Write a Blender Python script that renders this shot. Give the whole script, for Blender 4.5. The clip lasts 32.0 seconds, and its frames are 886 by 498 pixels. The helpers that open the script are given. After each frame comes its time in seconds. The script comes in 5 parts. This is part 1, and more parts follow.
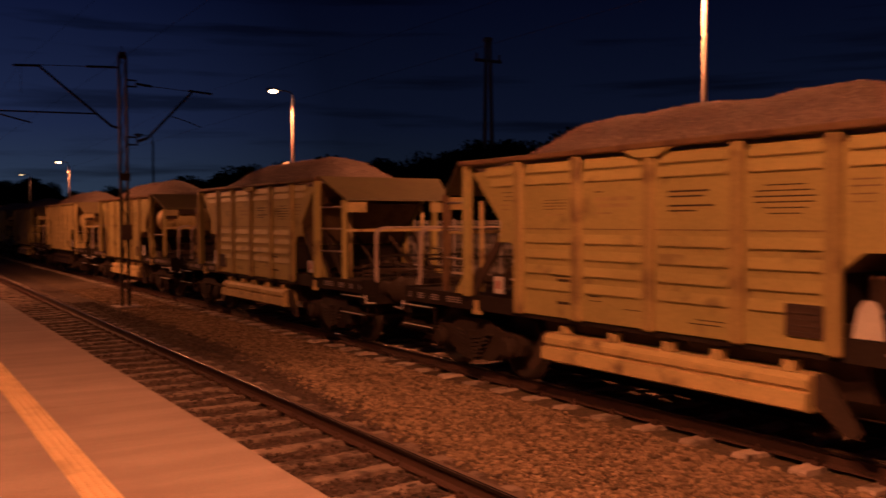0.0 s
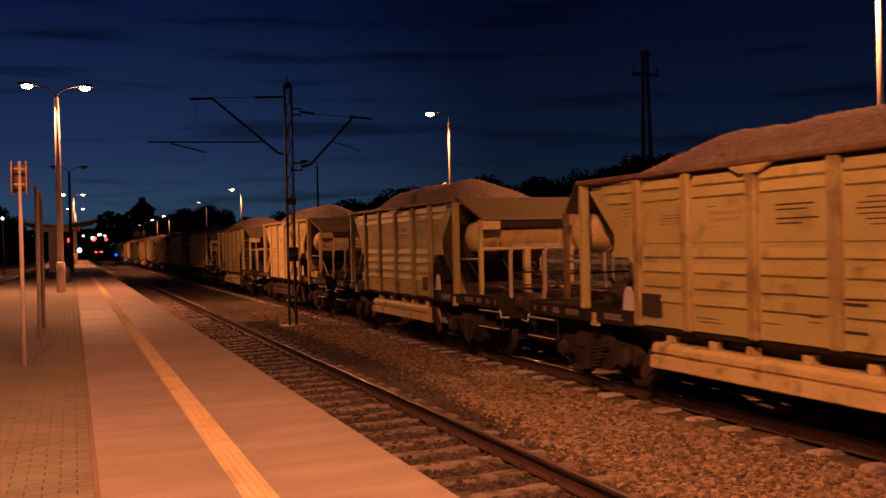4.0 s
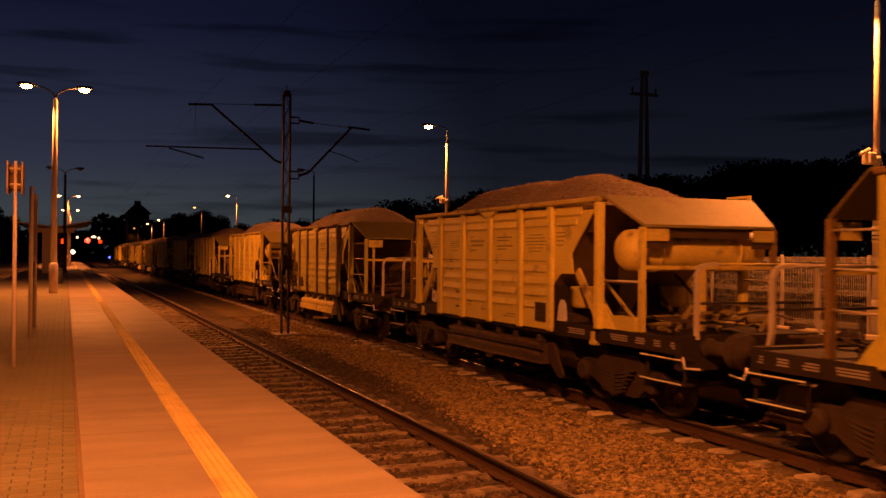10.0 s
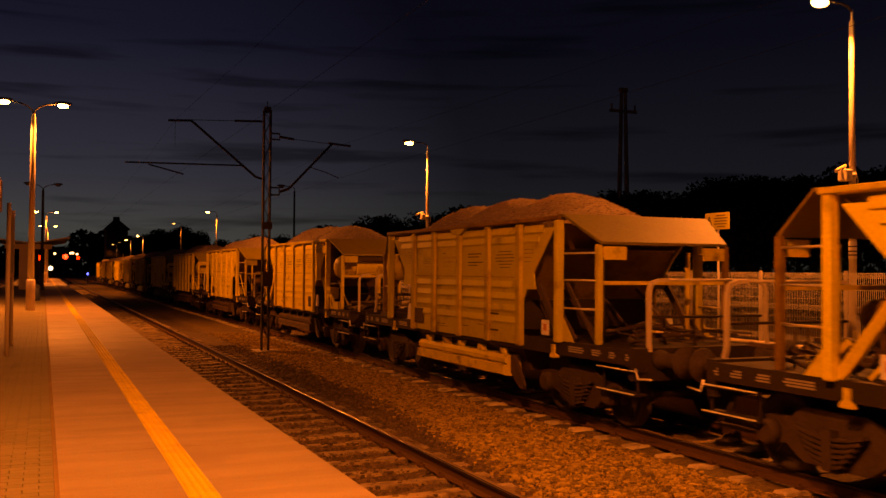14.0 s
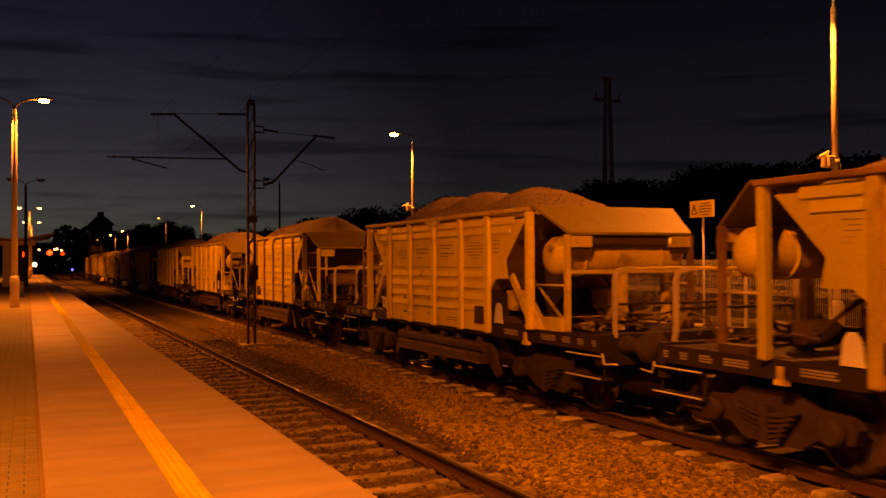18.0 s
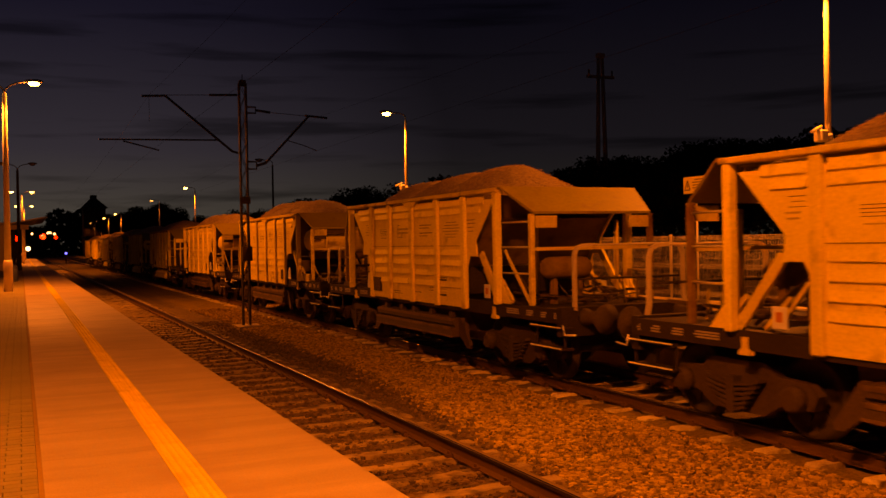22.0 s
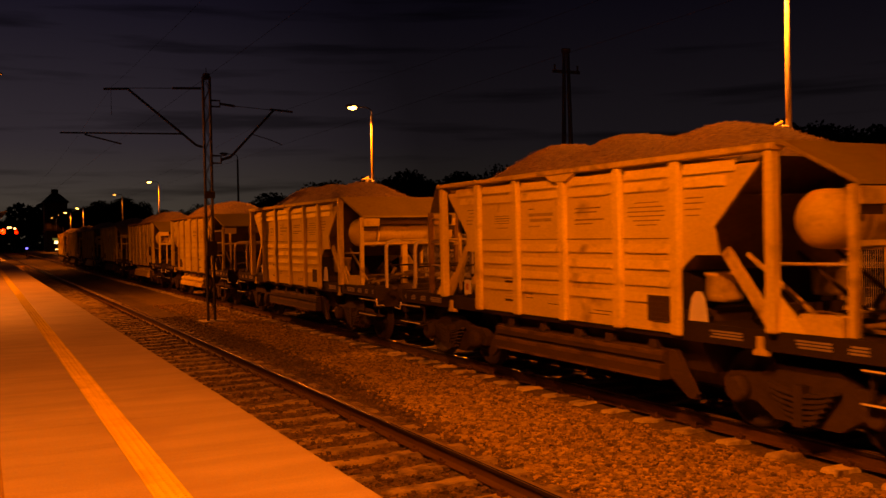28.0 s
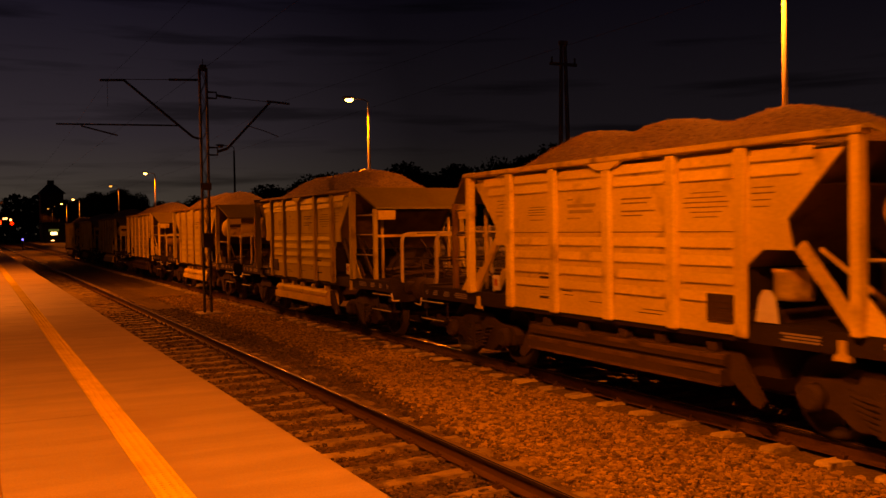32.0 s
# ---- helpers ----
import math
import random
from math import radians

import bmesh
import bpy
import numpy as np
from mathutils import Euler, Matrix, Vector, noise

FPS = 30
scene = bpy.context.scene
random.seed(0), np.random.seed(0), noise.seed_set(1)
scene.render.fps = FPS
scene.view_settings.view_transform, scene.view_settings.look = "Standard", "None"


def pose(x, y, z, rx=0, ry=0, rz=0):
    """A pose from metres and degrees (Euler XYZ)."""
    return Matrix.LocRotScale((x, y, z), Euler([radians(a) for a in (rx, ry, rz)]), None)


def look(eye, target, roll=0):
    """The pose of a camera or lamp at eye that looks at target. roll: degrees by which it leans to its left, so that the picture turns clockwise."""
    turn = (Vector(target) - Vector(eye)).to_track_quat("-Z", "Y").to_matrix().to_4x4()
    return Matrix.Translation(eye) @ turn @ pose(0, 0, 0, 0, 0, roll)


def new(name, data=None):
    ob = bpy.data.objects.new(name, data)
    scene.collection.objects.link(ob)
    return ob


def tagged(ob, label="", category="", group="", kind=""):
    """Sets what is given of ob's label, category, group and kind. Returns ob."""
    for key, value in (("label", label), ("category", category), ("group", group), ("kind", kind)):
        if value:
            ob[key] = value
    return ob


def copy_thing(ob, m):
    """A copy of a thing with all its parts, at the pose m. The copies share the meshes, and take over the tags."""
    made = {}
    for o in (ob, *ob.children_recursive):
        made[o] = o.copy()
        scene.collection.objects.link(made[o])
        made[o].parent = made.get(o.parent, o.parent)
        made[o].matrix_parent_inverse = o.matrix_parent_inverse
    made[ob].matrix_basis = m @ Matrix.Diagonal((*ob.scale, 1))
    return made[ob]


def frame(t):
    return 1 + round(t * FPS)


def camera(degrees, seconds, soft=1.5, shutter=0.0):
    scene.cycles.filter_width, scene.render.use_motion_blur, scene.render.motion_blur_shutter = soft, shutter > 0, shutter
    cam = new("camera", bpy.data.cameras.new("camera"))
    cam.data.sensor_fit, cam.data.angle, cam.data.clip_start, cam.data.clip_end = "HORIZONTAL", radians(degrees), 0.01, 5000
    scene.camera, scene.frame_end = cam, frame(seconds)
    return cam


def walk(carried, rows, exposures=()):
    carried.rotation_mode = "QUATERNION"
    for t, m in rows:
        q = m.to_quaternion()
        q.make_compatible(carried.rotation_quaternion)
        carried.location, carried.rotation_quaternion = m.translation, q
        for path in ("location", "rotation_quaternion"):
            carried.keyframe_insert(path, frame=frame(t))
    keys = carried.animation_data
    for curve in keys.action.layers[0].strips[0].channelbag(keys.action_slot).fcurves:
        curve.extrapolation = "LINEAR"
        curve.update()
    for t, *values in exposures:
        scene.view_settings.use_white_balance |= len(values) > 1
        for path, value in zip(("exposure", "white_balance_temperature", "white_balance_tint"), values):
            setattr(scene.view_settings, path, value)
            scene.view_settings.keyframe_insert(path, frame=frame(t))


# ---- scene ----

# a hand-held camera on the platform: it turns and sways by a few centimetres; z = 0 is the top of the rails
cam = camera(51.23, 32.0, soft=1.5, shutter=0.6)
walk(cam, [
    (0, pose(-0.035, -0.010, 2.250, 88.253, 0.283, -31.600)),
    (0.5, pose(-0.035, 0.001, 2.250, 88.737, -0.528, -27.154)),
    (1, pose(-0.029, 0.016, 2.241, 88.965, -0.832, -24.473)),
    (1.5, pose(-0.022, 0.016, 2.241, 89.010, -0.540, -22.993)),
    (2, pose(-0.005, 0.001, 2.235, 89.071, 0.085, -22.176)),
    (2.5, pose(-0.005, 0.001, 2.228, 89.165, 0.763, -22.437)),
    (3, pose(0.001, 0.009, 2.226, 89.352, 1.623, -22.365)),
    (3.5, pose(0.005, 0.009, 2.220, 89.506, 1.692, -22.042)),
    (5.5, pose(0.012, 0.008, 2.220, 89.819, -0.074, -21.787)),
    (6, pose(0.012, 0.002, 2.225, 89.810, -0.036, -21.885)),
    (6.5, pose(0.006, -0.003, 2.230, 89.847, -0.095, -21.946)),
    (7, pose(0.006, -0.003, 2.230, 89.897, -0.028, -22.027)),
    (7.5, pose(0.012, -0.002, 2.226, 89.957, -0.013, -22.093)),
    (8, pose(0.012, -0.002, 2.225, 89.970, -0.047, -22.156)),
    (8.5, pose(0.012, 0.002, 2.225, 90.050, -0.021, -22.191)),
    (9, pose(0.011, 0.007, 2.225, 90.170, -0.249, -22.223)),
    (9.5, pose(0.009, 0.007, 2.225, 90.288, -0.520, -22.185)),
    (10, pose(0.008, 0.007, 2.225, 90.383, -0.493, -22.198)),
    (10.5, pose(0.003, 0.006, 2.226, 90.503, -0.675, -22.351)),
    (11, pose(0.002, 0.004, 2.228, 90.650, -1.009, -22.604)),
    (11.5, pose(0.001, -0.000, 2.230, 90.803, -1.143, -22.898)),
    (12, pose(0.000, -0.001, 2.234, 90.969, -1.068, -23.030)),
    (12.5, pose(0.001, -0.003, 2.234, 91.113, -0.797, -23.108)),
    (13, pose(0.004, -0.005, 2.234, 91.232, -0.530, -23.219)),
    (13.5, pose(0.004, -0.005, 2.234, 91.365, -0.462, -23.290)),
    (15.5, pose(0.013, -0.003, 2.234, 91.306, -0.333, -23.784)),
    (16, pose(0.016, -0.002, 2.239, 91.198, -0.561, -23.871)),
    (16.5, pose(0.019, -0.002, 2.238, 91.080, -0.807, -24.039)),
    (17, pose(0.020, -0.001, 2.238, 91.006, -0.674, -24.198)),
    (17.5, pose(0.022, -0.000, 2.236, 90.904, -0.355, -24.213)),
    (18, pose(0.022, -0.000, 2.236, 90.819, 0.353, -24.207)),
    (18.5, pose(0.020, -0.005, 2.238, 90.735, 0.908, -24.197)),
    (19, pose(0.020, -0.005, 2.238, 90.633, 0.926, -24.209)),
    (19.5, pose(0.020, -0.002, 2.237, 90.509, 0.623, -24.216)),
    (20, pose(0.021, -0.001, 2.227, 90.409, 0.511, -24.165)),
    (20.5, pose(0.023, -0.001, 2.227, 90.265, 0.826, -24.237)),
    (21, pose(0.026, -0.002, 2.228, 90.036, 1.255, -24.377)),
    (21.5, pose(0.027, -0.002, 2.228, 89.752, 1.340, -24.486)),
    (22, pose(0.028, -0.002, 2.228, 89.527, 1.033, -24.553)),
    (22.5, pose(0.028, -0.007, 2.230, 89.130, 0.735, -24.988)),
    (23, pose(0.026, -0.008, 2.232, 88.784, 0.414, -25.665)),
    (23.5, pose(0.021, -0.008, 2.235, 88.690, 0.337, -25.986)),
    (24, pose(0.019, -0.008, 2.236, 88.707, 0.337, -26.068)),
    (24.5, pose(0.019, -0.014, 2.237, 88.689, 0.559, -26.059)),
    (25, pose(0.017, -0.015, 2.239, 88.773, 0.545, -25.298)),
    (25.5, pose(0.017, -0.020, 2.239, 88.758, 0.388, -25.345)),
    (27.5, pose(0.037, -0.020, 2.231, 89.139, 1.225, -26.340)),
    (28, pose(0.038, -0.022, 2.231, 89.134, 1.111, -26.607)),
    (28.5, pose(0.039, -0.022, 2.234, 89.083, 1.255, -26.685)),
    (29, pose(0.039, -0.031, 2.239, 88.923, 1.388, -26.719)),
    (29.5, pose(0.039, -0.033, 2.242, 88.819, 1.200, -26.790)),
    (30, pose(0.036, -0.038, 2.242, 88.743, 1.255, -26.824)),
    (30.5, pose(0.035, -0.038, 2.241, 88.700, 1.145, -26.867)),
    (31, pose(0.032, -0.038, 2.241, 88.674, 0.979, -26.851)),
    (31.5, pose(0.032, -0.038, 2.240, 88.648, 1.044, -26.835)),
    (32, pose(0.032, -0.040, 2.240, 88.647, 0.956, -26.815)),
], exposures=[
    (0.0, -0.58, 4650, 8),
    (0.6, -0.33, 4450, 2),
    (1.2, -0.17, 4150, -6),
    (3.5, -0.17, 4120, -8),
    (6.0, -0.10, 4600, -7),
    (7.0, -0.18, 5000, -3),
    (8.0, -0.17, 5800, 6),
    (9.0, -0.14, 6450, -1),
    (11.0, -0.15, 7900, 5),
    (12.0, -0.10, 8900, 9),
    (13.0, -0.11, 9900, 4),
    (16.0, -0.11, 12900, 15),
    (17.2, -0.13, 13300, 15),
    (18.0, -0.12, 13300, 5),
    (19.5, -0.19, 14900, 18),
    (22.0, -0.26, 16000, 19),
    (24.0, -0.44, 17000, 23),
    (25.0, -0.48, 17300, 23),
    (28.0, -0.40, 17900, 24),
    (30.0, -0.38, 18200, 25),
    (31.0, -0.37, 18300, 25),
    (32.0, -0.46, 18500, 25),
])

# ---- world, lamps ----
SODIUM = (1.0, 0.243, 0.054)
world = bpy.data.worlds.new("dusk_sky")
scene.world = world
world.use_nodes = True
wn, wl = world.node_tree.nodes, world.node_tree.links
wn.clear()
w_out = wn.new("ShaderNodeOutputWorld")
w_bg = wn.new("ShaderNodeBackground")
w_tc = wn.new("ShaderNodeTexCoord")
w_sep = wn.new("ShaderNodeSeparateXYZ")
wl.new(w_tc.outputs["Generated"], w_sep.inputs[0])
w_ramp = wn.new("ShaderNodeValToRGB")
w_ramp.color_ramp.elements[0].position = 0.0
w_ramp.color_ramp.elements[0].color = (0.051, 0.060, 0.067, 1)
w_ramp.color_ramp.elements[1].position = 0.5
w_ramp.color_ramp.elements[1].color = (0.0050, 0.0060, 0.0205, 1)
e = w_ramp.color_ramp.elements.new(0.10)
e.color = (0.0235, 0.0270, 0.055, 1)
e = w_ramp.color_ramp.elements.new(0.24)
e.color = (0.0082, 0.0098, 0.0335, 1)
wl.new(w_sep.outputs["Z"], w_ramp.inputs[0])
# the afterglow lies along the line; the sky darkens away from it
w_dark = wn.new("ShaderNodeMapRange")
w_dark.inputs["From Min"].default_value, w_dark.inputs["From Max"].default_value = 0.90, 1.0
w_dark.inputs["To Min"].default_value, w_dark.inputs["To Max"].default_value = 0.33, 1.14
wl.new(w_sep.outputs["Y"], w_dark.inputs["Value"])
w_map = wn.new("ShaderNodeMapping")
w_map.inputs["Scale"].default_value = (2.0, 1.0, 26.0)
w_map.inputs["Rotation"].default_value = (0.0, 0.10, 0.0)
wl.new(w_tc.outputs["Generated"], w_map.inputs[0])
w_noise = wn.new("ShaderNodeTexNoise")
w_noise.inputs["Scale"].default_value, w_noise.inputs["Detail"].default_value = 2.1, 4.0
wl.new(w_map.outputs[0], w_noise.inputs["Vector"])
w_cloud = wn.new("ShaderNodeMapRange")
w_cloud.inputs["From Min"].default_value, w_cloud.inputs["From Max"].default_value = 0.52, 0.66
w_cloud.inputs["To Min"].default_value, w_cloud.inputs["To Max"].default_value = 1.0, 0.50
wl.new(w_noise.outputs[0], w_cloud.inputs["Value"])
w_mul = wn.new("ShaderNodeMath")
w_mul.operation = "MULTIPLY"
wl.new(w_dark.outputs[0], w_mul.inputs[0])
wl.new(w_cloud.outputs[0], w_mul.inputs[1])
wl.new(w_ramp.outputs[0], w_bg.inputs["Color"])
wl.new(w_mul.outputs[0], w_bg.inputs["Strength"])
wl.new(w_bg.outputs[0], w_out.inputs[0])


def lamp_light(x, y, z, watts, lean):
    """The lamp of one street light's head: its reflector throws the light down and outwards."""
    d = bpy.data.lights.new("sodium_lamp", "SPOT")
    d.energy, d.color, d.shadow_soft_size = watts, SODIUM, 0.10
    d.spot_size, d.spot_blend = radians(148), 0.22
    o = new("sodium_lamp", d)
    o.matrix_world = look((x, y, z), (x + lean, y, z - 1.0))
    return o


PLATFORM_LAMPS = [(-30.0, 1.0), (3.4, 1.0), (35.5, 1.0), (69.7, 0.0), (103.6, 0.9), (138.0, 0.9)]
FAR_LAMPS = [(-9.0, 1.0), (14.48, 1.0), (38.1, 1.0), (62.0, 0.0), (92.8, 0.9), (118.6, 0.15),
             (166.7, 0.8), (191.0, 0.8), (209.6, 0.22), (228.5, 0.06)]
LAMP_W = 3900.0


def lamp_line(y):
    """Across the platform, where the row of double lamps stands at y."""
    return -0.53 + 0.0088 * max(0.0, y - 20.0)


for ly, k in PLATFORM_LAMPS:
    if k > 0:
        for side in (-0.92, 0.94):
            lamp_light(lamp_line(ly) + side, ly, 7.84, LAMP_W * k, 0.30 if side > 0 else -0.30)
# the bowls also leak a little light sideways
for ly in (3.4, 35.5, 103.6):
    d = bpy.data.lights.new("bowl_glow", "POINT")
    d.energy, d.color, d.shadow_soft_size = LAMP_W * 0.07, SODIUM, 0.12
    new("bowl_glow", d).location = (lamp_line(ly) + 0.94, ly, 7.80)
# added spots for the reflectors' lengthwise throw, to brighten the wagon sides
for ly, ty in ((3.4, 12.0), (35.5, 25.5)):
    d = bpy.data.lights.new("added_beam", "SPOT")
    d.energy, d.color, d.shadow_soft_size = LAMP_W * 0.52, SODIUM, 0.10
    d.spot_size, d.spot_blend = radians(46), 1.0
    new("added_beam", d).matrix_world = look((lamp_line(ly) + 0.94, ly, 7.84), (7.3, ty, 2.0))
# another added narrow spot at the lamp head brightens the shelter's front
d = bpy.data.lights.new("added_beam", "SPOT")
d.energy, d.color, d.shadow_soft_size = LAMP_W * 1.6, SODIUM, 0.10
d.spot_size, d.spot_blend = radians(22), 1.0
new("added_beam", d).matrix_world = look((lamp_line(35.5) + 0.94, 35.5, 7.84), (-0.9, 70.0, 3.6))
for ly, k in FAR_LAMPS:
    if k > 0:
        lamp_light(14.8, ly, 7.72, LAMP_W * k, -0.25)


# ---- materials ----
def paint(name, colour, rough=0.6, metal=0.0, vary=0.25, grain=40.0, patch=1.2, bump=0.15, dirt=None, dirt_at=0.6,
          by_piece=0.0, bump_dist=0.01, spec=0.5, lying=False, streak=0.0):
    """A worn surface: grain and larger patches in its tone, stains of the dirt colour, and a fine relief."""
    m = bpy.data.materials.new(name)
    m.use_nodes = True
    n, l = m.node_tree.nodes, m.node_tree.links
    b = n["Principled BSDF"]
    b.inputs["Roughness"].default_value, b.inputs["Metallic"].default_value = rough, metal
    b.inputs["Specular IOR Level"].default_value = spec
    # lying surfaces are patterned across their joints, loose things each in their own way
    tc = n.new("ShaderNodeNewGeometry") if lying else n.new("ShaderNodeTexCoord")
    where = tc.outputs["Position"] if lying else None
    if not lying:
        own = n.new("ShaderNodeObjectInfo")
        shift = n.new("ShaderNodeVectorMath")
        shift.operation = "MULTIPLY_ADD"
        shift.inputs[1].default_value = (31.0, 17.0, 23.0)
        l.new(own.outputs["Random"], shift.inputs[0])
        l.new(tc.outputs["Object"], shift.inputs[2])
        where = shift.outputs[0]
    fine = n.new("ShaderNodeTexNoise")
    fine.inputs["Scale"].default_value, fine.inputs["Detail"].default_value = grain, 4.0
    big = n.new("ShaderNodeTexNoise")
    big.inputs["Scale"].default_value, big.inputs["Detail"].default_value = patch, 5.0
    for q in (fine, big):
        l.new(where, q.inputs["Vector"])
    add = n.new("ShaderNodeMath")
    add.operation = "ADD"
    l.new(fine.outputs[0], add.inputs[0])
    l.new(big.outputs[0], add.inputs[1])
    rng = n.new("ShaderNodeMapRange")
    rng.inputs["From Min"].default_value, rng.inputs["From Max"].default_value = 0.6, 1.4
    rng.inputs["To Min"].default_value, rng.inputs["To Max"].default_value = 1.0 - vary, 1.0 + vary
    l.new(add.outputs[0], rng.inputs["Value"])
    tone = rng.outputs[0]
    if streak:
        sm = n.new("ShaderNodeMapping")
        sm.inputs["Scale"].default_value = (0.45, 2.6, 1.0)
        l.new(where, sm.inputs[0])
        sn = n.new("ShaderNodeTexNoise")
        sn.inputs["Scale"].default_value, sn.inputs["Detail"].default_value = 1.6, 5.0
        l.new(sm.outputs[0], sn.inputs["Vector"])
        s2 = n.new("ShaderNodeMapRange")
        s2.inputs["From Min"].default_value, s2.inputs["From Max"].default_value = 0.38, 0.60
        s2.inputs["To Min"].default_value, s2.inputs["To Max"].default_value = 1.0 - streak, 1.0
        l.new(sn.outputs[0], s2.inputs["Value"])
        sx = n.new("ShaderNodeMath")
        sx.operation = "MULTIPLY"
        l.new(tone, sx.inputs[0])
        l.new(s2.outputs[0], sx.inputs[1])
        tone = sx.outputs[0]
    if by_piece:
        info = n.new("ShaderNodeObjectInfo")
        r2 = n.new("ShaderNodeMapRange")
        r2.inputs["To Min"].default_value, r2.inputs["To Max"].default_value = 1.0 - by_piece, 1.0 + by_piece
        l.new(info.outputs["Random"], r2.inputs["Value"])
        mu = n.new("ShaderNodeMath")
        mu.operation = "MULTIPLY"
        l.new(tone, mu.inputs[0])
        l.new(r2.outputs[0], mu.inputs[1])
        tone = mu.outputs[0]
    mix = n.new("ShaderNodeMix")
    mix.data_type, mix.blend_type = "RGBA", "MULTIPLY"
    mix.inputs["Factor"].default_value = 1.0
    mix.inputs["A"].default_value = (*colour, 1)
    l.new(tone, mix.inputs["B"])
    col = mix.outputs["Result"]
    if dirt:
        st = n.new("ShaderNodeTexNoise")
        st.inputs["Scale"].default_value, st.inputs["Detail"].default_value = patch * 2.3, 6.0
        l.new(where, st.inputs["Vector"])
        sr = n.new("ShaderNodeMapRange")
        sr.inputs["From Min"].default_value, sr.inputs["From Max"].default_value = dirt_at - 0.08, dirt_at + 0.12
        l.new(st.outputs[0], sr.inputs["Value"])
        m2 = n.new("ShaderNodeMix")
        m2.data_type = "RGBA"
        l.new(sr.outputs[0], m2.inputs["Factor"])
        l.new(col, m2.inputs["A"])
        m2.inputs["B"].default_value = (*dirt, 1)
        col = m2.outputs["Result"]
    l.new(col, b.inputs["Base Color"])
    if bump:
        bp = n.new("ShaderNodeBump")
        bp.inputs["Strength"].default_value, bp.inputs["Distance"].default_value = bump, bump_dist
        l.new(add.outputs[0], bp.inputs["Height"])
        l.new(bp.outputs[0], b.inputs["Normal"])
    return m


def stones(name, dark, light, size, bump=0.8, rough=0.9, grime=None):
    """Loose broken stone: cells of differing tone with a strong relief; grime: its dark and light tones along the platform track."""
    m = bpy.data.materials.new(name)
    m.use_nodes = True
    n, l = m.node_tree.nodes, m.node_tree.links
    b = n["Principled BSDF"]
    b.inputs["Roughness"].default_value = rough
    tc = n.new("ShaderNodeTexCoord")
    v = n.new("ShaderNodeTexVoronoi")
    v.inputs["Scale"].default_value = 1.0 / size
    big = n.new("ShaderNodeTexNoise")
    big.inputs["Scale"].default_value, big.inputs["Detail"].default_value = 1.1, 5.0
    for q in (v, big):
        l.new(tc.outputs["Object"], q.inputs["Vector"])
    sep = n.new("ShaderNodeSeparateColor")
    l.new(v.outputs["Color"], sep.inputs[0])
    mul = n.new("ShaderNodeMath")
    mul.operation = "MULTIPLY"
    l.new(sep.outputs[0], mul.inputs[0])
    l.new(big.outputs[0], mul.inputs[1])
    mul.use_clamp = True
    mix = n.new("ShaderNodeMix")
    mix.data_type = "RGBA"
    mix.inputs["A"].default_value, mix.inputs["B"].default_value = (*dark, 1), (*light, 1)
    l.new(mul.outputs[0], mix.inputs["Factor"])
    col = mix.outputs["Result"]
    if grime:
        oily = n.new("ShaderNodeMix")
        oily.data_type = "RGBA"
        oily.inputs["A"].default_value, oily.inputs["B"].default_value = (*grime[0], 1), (*grime[1], 1)
        l.new(mul.outputs[0], oily.inputs["Factor"])
        xyz = n.new("ShaderNodeSeparateXYZ")
        l.new(tc.outputs["Object"], xyz.inputs[0])
        cap = n.new("ShaderNodeMath")
        cap.operation = "MINIMUM"
        cap.inputs[1].default_value = 17.0
        l.new(xyz.outputs["Y"], cap.inputs[0])
        skew = n.new("ShaderNodeMath")
        skew.operation = "MULTIPLY_ADD"
        skew.inputs[1].default_value = -0.11
        l.new(cap.outputs[0], skew.inputs[0])
        l.new(xyz.outputs["X"], skew.inputs[2])
        ragged = n.new("ShaderNodeMath")
        ragged.operation = "MULTIPLY_ADD"
        ragged.inputs[1].default_value = 0.9
        l.new(big.outputs[0], ragged.inputs[0])
        l.new(skew.outputs[0], ragged.inputs[2])
        edge = n.new("ShaderNodeMapRange")
        edge.inputs["From Min"].default_value, edge.inputs["From Max"].default_value = 4.30, 4.75
        l.new(ragged.outputs[0], edge.inputs["Value"])
        both = n.new("ShaderNodeMix")
        both.data_type = "RGBA"
        l.new(edge.outputs[0], both.inputs["Factor"])
        l.new(oily.outputs["Result"], both.inputs["A"])
        l.new(col, both.inputs["B"])
        col = both.outputs["Result"]
    l.new(col, b.inputs["Base Color"])
    bp = n.new("ShaderNodeBump")
    bp.inputs["Strength"].default_value, bp.inputs["Distance"].default_value = bump, size * 0.5
    bp.invert = True
    l.new(v.outputs["Distance"], bp.inputs["Height"])
    l.new(bp.outputs[0], b.inputs["Normal"])
    return m


def islands(name, dark, light, rough=0.9, spec=0.5):
    """For many joined small pieces: each has its own tone."""
    m = bpy.data.materials.new(name)
    m.use_nodes = True
    n, l = m.node_tree.nodes, m.node_tree.links
    b = n["Principled BSDF"]
    b.inputs["Roughness"].default_value = rough
    b.inputs["Specular IOR Level"].default_value = spec
    g = n.new("ShaderNodeNewGeometry")
    mix = n.new("ShaderNodeMix")
    mix.data_type = "RGBA"
    mix.inputs["A"].default_value, mix.inputs["B"].default_value = (*dark, 1), (*light, 1)
    l.new(g.outputs["Random Per Island"], mix.inputs["Factor"])
    l.new(mix.outputs["Result"], b.inputs["Base Color"])
    return m


def glow(name, colour, strength):
    m = bpy.data.materials.new(name)
    m.use_nodes = True
    b = m.node_tree.nodes["Principled BSDF"]
    b.inputs["Base Color"].default_value = (*colour, 1)
    b.inputs["Emission Color"].default_value = (*colour, 1)
    b.inputs["Emission Strength"].default_value = strength
    return m


